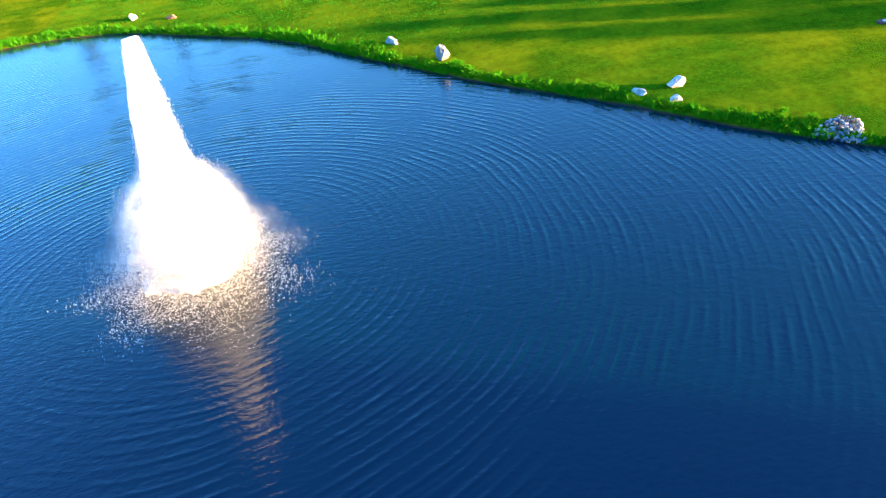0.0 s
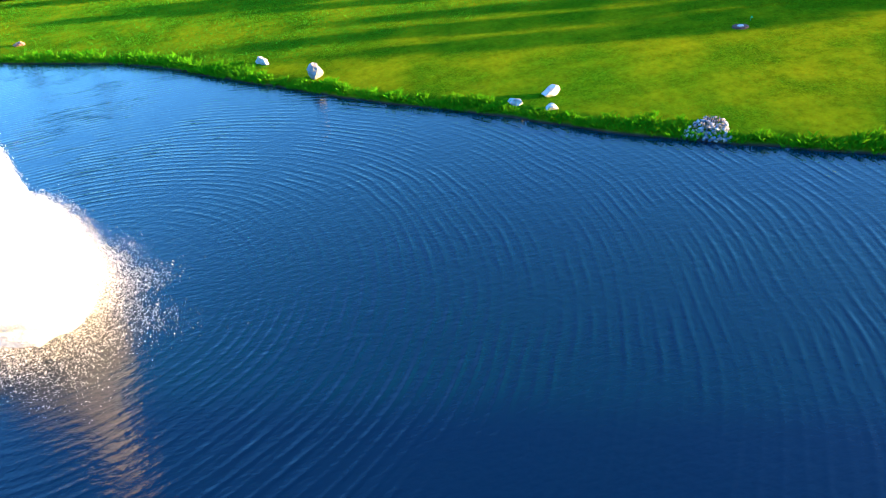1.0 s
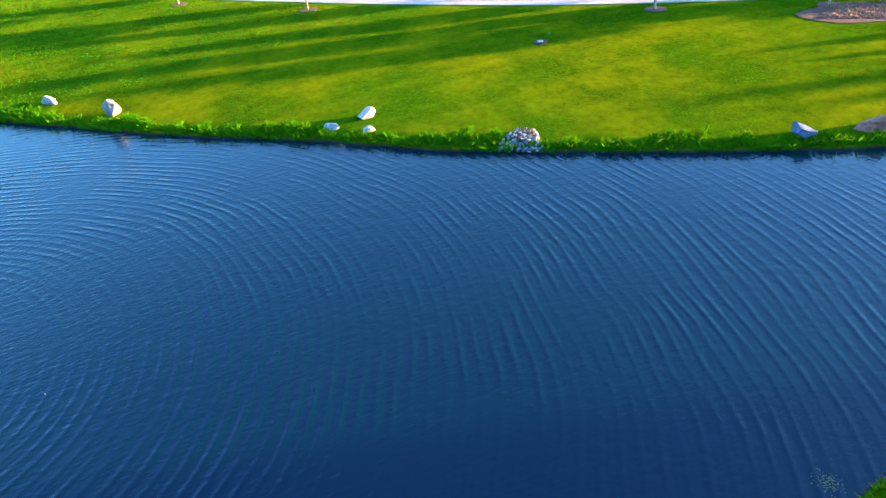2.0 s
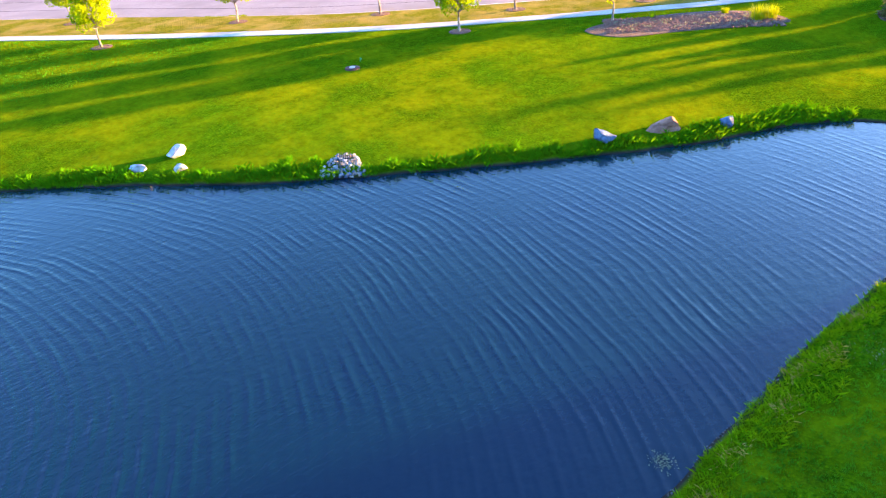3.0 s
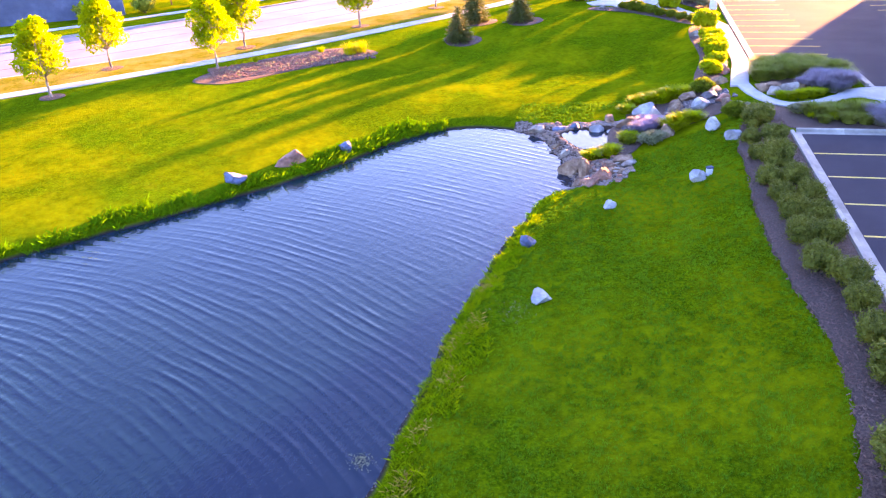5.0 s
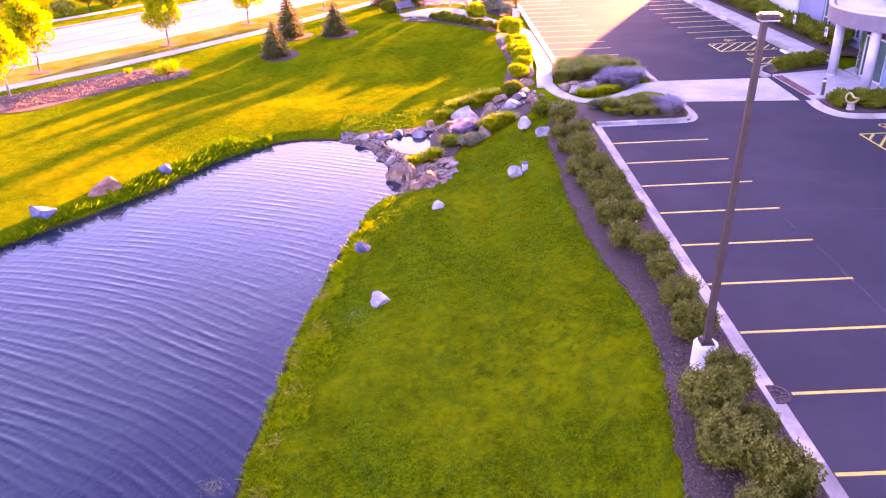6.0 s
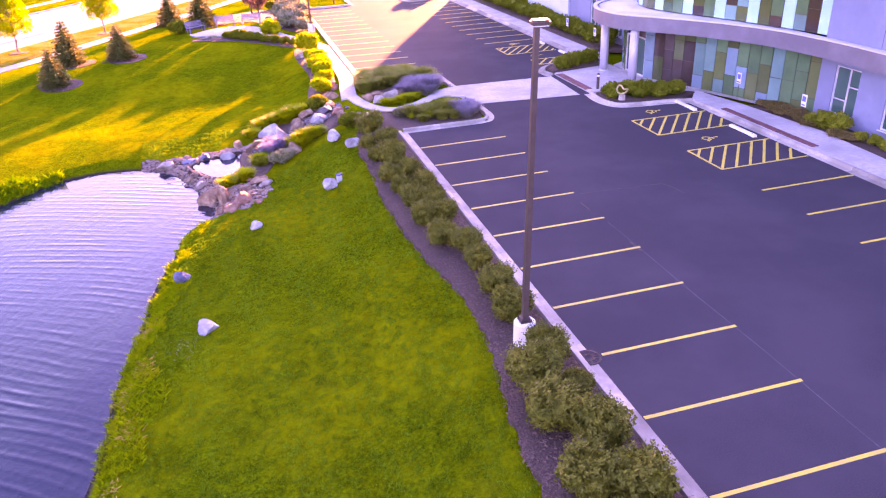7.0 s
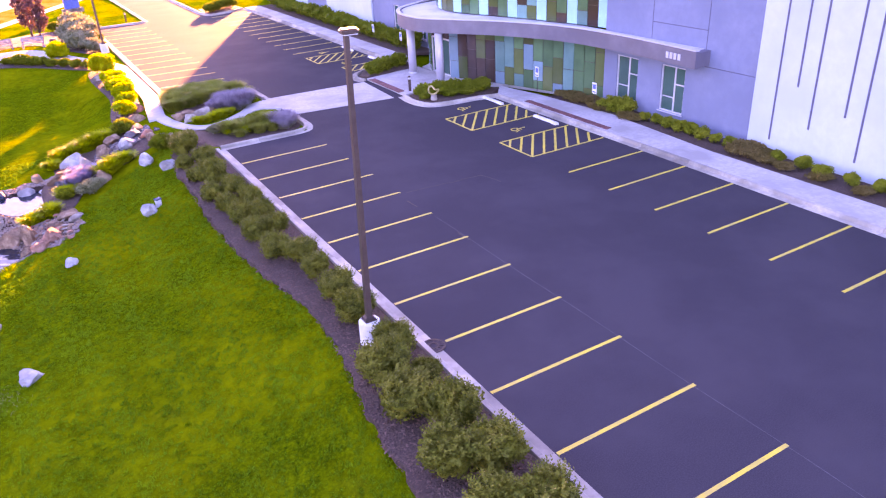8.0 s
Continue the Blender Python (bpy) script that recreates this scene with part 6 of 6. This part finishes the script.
bench(-11.2, 59.4, 40)
bench(-8.5, 61.4, 12)
bench(-6.0, 61.0, -15)
t = thing("trash_bin", (-4.4, 59.6, gz(-4.4, 59.6) + 0.05), 0, "dark round bin beside the benches", "bin")
part("body", rod(bmesh.new(), (0, 0, 0), (0, 0, 0.85), 0.28, 0.31, 16), BRONZE, t)
part("lid", rod(bmesh.new(), (0, 0, 0.85), (0, 0, 0.95), 0.33, 0.2, 16), BRONZE, t)
sx, sy = 0.0, 86.5
t = thing("monument_sign", (sx, sy, gz(sx, sy)), 15, "blue and pale monument sign on a stone base", "sign")
part("base", box(bmesh.new(), (0, 0, 0.25), (2.4, 0.7, 0.6), bevel=0.03), PALE_STONE, t)
part("panel", box(bmesh.new(), (0, 0, 1.4), (1.7, 0.4, 1.8), bevel=0.03), SIGN_BLUE, t)
part("caption_bar", box(bmesh.new(), (0, -0.21, 1.7), (1.2, 0.02, 0.25)), WHITE, t)

# ---- fountain ----
fx, fy = FOUNTAIN
t = thing("fountain", (fx, fy, WATER_Z), 0, "tall white fountain jet with a wide foaming skirt", "fountain")
rng = np.random.default_rng(4)


JET_LEAN = (-0.2, 0.45)


def jet_radius(f):
    return 1.35 * (1 - f) ** 1.1 + 0.33


def plume(rings, around, radius_at, height, wobble, lean):
    """A ragged closed column of water."""
    verts, faces = [], []
    for i in range(rings):
        f = i / (rings - 1)
        for j in range(around):
            a = 2 * math.pi * j / around
            p = Vector((math.cos(a) * 2, math.sin(a) * 2, f * 9))
            r = radius_at(f) * (1 + wobble * noise.noise(p) + 0.6 * wobble * noise.noise(p * 3))
            verts.append((r * math.cos(a) + lean[0] * f, r * math.sin(a) + lean[1] * f, f * height + 0.25 * wobble * noise.noise(p * 2.2) * (f > 0)))
    for i in range(rings - 1):
        for j in range(around):
            k = (j + 1) % around
            faces.append((i * around + j, i * around + k, (i + 1) * around + k, (i + 1) * around + j))
    faces.append(tuple(range((rings - 1) * around, rings * around)))
    return verts, faces


v, f = plume(70, 40, jet_radius, 9.6, 0.2, JET_LEAN)
raw("jet", v, f, FOAM, t, True)["label"] = "tall white jet"
v, f = plume(30, 72, lambda f: 1.85 + 0.35 * math.sin(f * 3) - 1.7 * f ** 4, 4.0, 0.27, (0, 0.3))
raw("skirt", v, f, FOAM, t, True)["label"] = "wide white foam skirt"


def mist(p, size):
    """Fine flecks of water, one triangle each, turned at random."""
    n = len(p)
    v = (p[:, None, :] + rng.normal(0, 1, (n, 3, 3)) * size * rng.uniform(0.5, 1.5, (n, 1, 1))).reshape(-1, 3)
    return v, (np.arange(n)[:, None] * 3 + [0, 1, 2]).tolist()


n = 40000
h = rng.random(n) ** 1.6
a = rng.uniform(0, 2 * math.pi, n)
r = jet_radius(h) * (1 + np.abs(rng.normal(0, 0.12, n)))
v, f = mist(np.stack([r * np.cos(a) + JET_LEAN[0] * h, r * np.sin(a) + JET_LEAN[1] * h, h * 9.4], -1), 0.011)
tagged(raw("jet_spray", v, f, FOAM, t), kind="stuff")
n = 300000
a = rng.uniform(0, 2 * math.pi, n)
q = np.abs(rng.normal(0, 1, n))
zt = 4.5 * rng.random(n) ** 0.8
r = 2.15 * np.sqrt(np.clip(1 - (zt / 4.9) ** 2.5, 0.06, 1)) + (0.40 + 0.75 * np.exp(-zt / 1.0)) * q
gust = 1 + 0.16 * np.sin(a * 3 + 0.7) * np.exp(-zt / 2)
keep = rng.random(n) < np.exp(-0.25 * q * zt)
pos = np.stack([r * gust * np.cos(a), r * gust * np.sin(a) + 0.05 * zt, np.maximum(zt, 0.02)], -1)[keep]
v, f = mist(pos, 0.0095)
tagged(raw("skirt_spray", v, f, FOAM, t), kind="stuff")
n = 24000
a = rng.uniform(0, 2 * math.pi, n)
r = np.abs(rng.normal(3.1, 1.05, n)) * (1 + 0.3 * np.sin(a * 5) * np.sin(a * 3 + 1))
v, f = mist(np.stack([r * np.cos(a), r * np.sin(a), 0.03 + 0 * a], -1), 0.012)
tagged(raw("surface_foam", v, f, FOAM, t), kind="stuff")

# floating weed near the bank
rngp = random.Random(3)
v, f = [], []
for k in range(160):
    x, y, s, a = -14.0 + rngp.gauss(0, 0.17), -0.7 + rngp.gauss(0, 0.15), rngp.uniform(0.01, 0.024), rngp.uniform(0, 6.3)
    b = len(v)
    v += [(x + s * math.cos(a + q), y + s * math.sin(a + q), WATER_Z + 0.012) for q in (0, 1.6, 3.1, 4.7)]
    f.append((b, b + 1, b + 2, b + 3))
tagged(raw("pond_weed", v, f, SILVER_LEAF), "pale floating weed near the bank", "water plant", kind="stuff")


# ---- grass ----
def lumpy(x, y, size, seed):
    """Smooth value noise between 0 and 1."""
    table = np.random.default_rng(seed).random((256, 256))
    u, v = x / size, y / size
    i, j = np.floor(u).astype(int), np.floor(v).astype(int)
    a, b = u - i, v - j
    a, b = a * a * (3 - 2 * a), b * b * (3 - 2 * b)
    at = lambda p, q: table[p % 256, q % 256]
    return (at(i, j) * (1 - a) + at(i + 1, j) * a) * (1 - b) + (at(i, j + 1) * (1 - a) + at(i + 1, j + 1) * a) * b


def blades(x, y, z, height, width, lean, seed, mown=0.0):
    """Bent blades of grass, two triangles each, laid over in bands where mown."""
    r = np.random.default_rng(seed)
    n = len(x)
    a = r.uniform(0, 2 * math.pi, n)
    h = height * r.uniform(0.55, 1.25, n)
    la, ll = r.uniform(0, 2 * math.pi, n), lean * h * r.uniform(0.2, 1.2, n)
    dx, dy = np.cos(a) * width / 2, np.sin(a) * width / 2
    lx, ly = np.cos(la) * ll, np.sin(la) * ll
    ly = ly + mown * h * np.tanh(3 * np.sin((x + 0.12 * y) * 3.0))
    base = np.stack([x, y, z - 0.02], -1)
    v = np.stack([base + np.stack([-dx, -dy, 0 * x], -1), base + np.stack([dx, dy, 0 * x], -1),
                  base + np.stack([lx * 0.35 + dx * 0.7, ly * 0.35 + dy * 0.7, h * 0.6], -1), base + np.stack([lx, ly, h], -1)], 1).reshape(-1, 3)
    b = np.arange(n)[:, None] * 4
    return v, np.concatenate([b + [0, 1, 2], b + [0, 2, 3]], 1).reshape(-1, 3).tolist()


def open_lawn(x, y):
    """Where turf grows, clear of beds and paving."""
    d = loop_distance(SHORE, x, y)
    ok = (d > 0.5) & (street_u(x, y) < -0.6) & ~((x > np.interp(y, HEDGE_Y, HEDGE_LEFT) + 0.06 + 0.2 * (lumpy(x, y, 0.3, 77) - 0.5)) & (y < 27)) & ~((x > -3.6) & (y > 26)) & ~((x > -9.5) & (y > 17) & (y < 30) & (y > 19.5) & (np.abs(y - (24.6 + (x + 8) * 0.85)) < 4.6) & (x > -11))
    return ok & (loop_distance(POOL_LOOP, x, y) > 1.1) & ~stony(x, y)


def sow(name, x0, x1, y0, y1, per_m2, height, width, lean, material, seed, keep, label, clump=0.0, mown=0.0):
    r = np.random.default_rng(seed)
    n = int((x1 - x0) * (y1 - y0) * per_m2)
    x, y = r.uniform(x0, x1, n), r.uniform(y0, y1, n)
    tuft = 0.7 * lumpy(x, y, 0.1, seed) + 0.3 * lumpy(x, y, 0.24, seed + 50)
    k = keep(x, y) & (r.random(n) < 1 - clump + clump * np.clip((tuft - 0.34) * 4, 0.06, 1.3))
    x, y, tuft = x[k], y[k], tuft[k]
    v, f = blades(x, y, terrain_z(x, y), height * (1 - clump + clump * (0.4 + 2.6 * tuft ** 2)), width, lean, seed, mown)
    return tagged(raw(name, v, f, material), label, "grass", kind="stuff")


sow("lawn_grass", -14, -2.0, -8, 30, 1350, 0.055, 0.017, 0.6, GRASS, 1, open_lawn, "short mown grass on the near bank", 0.9, 0.3)
sow("lawn_grass", -60, -3, -8, 56, 70, 0.045, 0.03, 1.0, GRASS, 2, lambda x, y: open_lawn(x, y) & ((x < -14) | (y > 30)), "short mown grass beyond the pond", 0.3, 0.4)

sow("lawn_grass", -105, -60, -45, 18, 45, 0.09, 0.05, 1.0, GRASS, 6, open_lawn, "short mown grass on the far western bank", 0.5, 0.4)


def shore_band(x, y):
    d = loop_distance(SHORE, x, y)
    thick = 0.9 + 0.5 * np.sin(x * 0.8 + np.cos(y * 0.9)) + 0.25 * np.sin(x * 2.7 + y * 1.9)
    pool = (x > -15) & (y > 17.0) & (y < 27.5)
    return (d > 0.0 + 0.25 * (lumpy(x, y, 0.5, 78) > 0.6)) & (d < 0.3 + thick * np.where(x < -14.5, 0.7, 0.9) * (0.5 + lumpy(x, y, 0.4, 79))) & ~pool


sow("shore_grass", -66, -18, -18, 28, 560, 0.25, 0.014, 0.9, REED, 3, lambda x, y: shore_band(x, y) & (x < -14.5), "tall bright green grass along the far bank", 0.5)
sow("shore_grass", -95, -60, -55, -10, 120, 0.4, 0.045, 0.8, REED, 5, shore_band, "tall grass along the distant bank")
sow("shore_grass", -15, -10, -8, 18, 1000, 0.13, 0.012, 1.0, BANK, 4, shore_band, "long green grass along the near bank", 0.5)
r = np.random.default_rng(12)
cx, cy = np.array([-12.6, -12.75, -12.4, -12.7, -12.3, -12.85, -12.2]), np.array([-1.6, 0.2, 2.6, 4.4, 8.2, -3.2, 5.6])
k = r.integers(0, len(cx), 900)
x, y = cx[k] + r.normal(0, 0.16, 900), cy[k] + r.normal(0, 0.3, 900)
v, f = blades(x, y, terrain_z(x, y), 0.15, 0.008, 1.3, 13)
tagged(raw("dry_grass", v, f, STRAW), "dry straw tufts along the near bank", "grass", kind="stuff")
r = np.random.default_rng(14)
n = 160
x, y = r.normal(-11.0, 0.4, n), r.normal(6.2, 0.4, n)
v, f = blades(x, y, terrain_z(x, y), 0.08, 0.012, 1.2, 15)
tagged(raw("clover", v, f, SILVER_LEAF), "pale clover patch beside a boulder", "clover", kind="stuff")

# loose bark chips on the mulch beside the lawn
r = np.random.default_rng(21)
n = 10000
y = r.uniform(-22, 24, n)
x = np.interp(y, HEDGE_Y, HEDGE_LEFT)
x = x - 0.12 + (-0.1 - x) * r.random(n)
z = np.maximum(terrain_z(x, y), terrain_z(np.interp(y, HEDGE_Y, HEDGE_LEFT) / 2, y)) + 0.045
a, w, g = r.uniform(0, 2 * math.pi, n), r.uniform(0.02, 0.055, n), r.uniform(0.008, 0.02, n)
ex, ey = np.stack([np.cos(a) * w, np.sin(a) * w, r.normal(0, 0.012, n)], -1), np.stack([-np.sin(a) * g, np.cos(a) * g, r.normal(0, 0.008, n)], -1)
c = np.stack([x, y, z], -1)
v = np.stack([c - ex - ey, c + ex - ey, c + ex + ey, c - ex + ey, c + [0, 0, 0.014]], 1).reshape(-1, 3)
b = np.arange(n)[:, None] * 5
f = np.concatenate([b + [0, 1, 4], b + [1, 2, 4], b + [2, 3, 4], b + [3, 0, 4]], 1).reshape(-1, 3).tolist()
CHIP = mat("bark chips", (0.10, 0.036, 0.026), (0.16, 0.068, 0.05), (0.22, 0.11, 0.08), scale=20, rough=0.9, bump=0, island=True)
tagged(raw("bark_chips", v, f, CHIP), "loose bark chips on the mulch bed", "bark chips", kind="stuff")

# dry sprigs scattered over the street bed
r = np.random.default_rng(41)
q, w = r.uniform(0, 1, 90), r.uniform(-1, 1, 90)
x, y = -37.0 + 9.0 * q + w * 0.9, 33.4 + 7.6 * q - w * 1.3
x, y = np.repeat(x, 14) + r.normal(0, 0.09, 1260), np.repeat(y, 14) + r.normal(0, 0.09, 1260)
v, f = blades(x, y, terrain_z(x, y) + 0.05, 0.14, 0.03, 0.8, 42)
tagged(raw("sprigs", v, f, SILVER_LEAF), "small grey green sprigs scattered over the street bed", "groundcover", kind="stuff")

# coarse bark lumps over the street bed and round the street trees
r = np.random.default_rng(43)
q, w = r.uniform(-0.02, 1.02, 3000), r.uniform(-1, 1, 3000)
x, y = -37.0 + 9.0 * q + w * 1.15, 33.4 + 7.6 * q - w * 1.6
v, f = scatter_stones(x, y, 0.085, 8, (0.5, 0.9), 0.45)
tagged(raw("bark_lumps", v, f, CHIP), "coarse dark bark lumps on the street bed", "bark chips", kind="stuff")
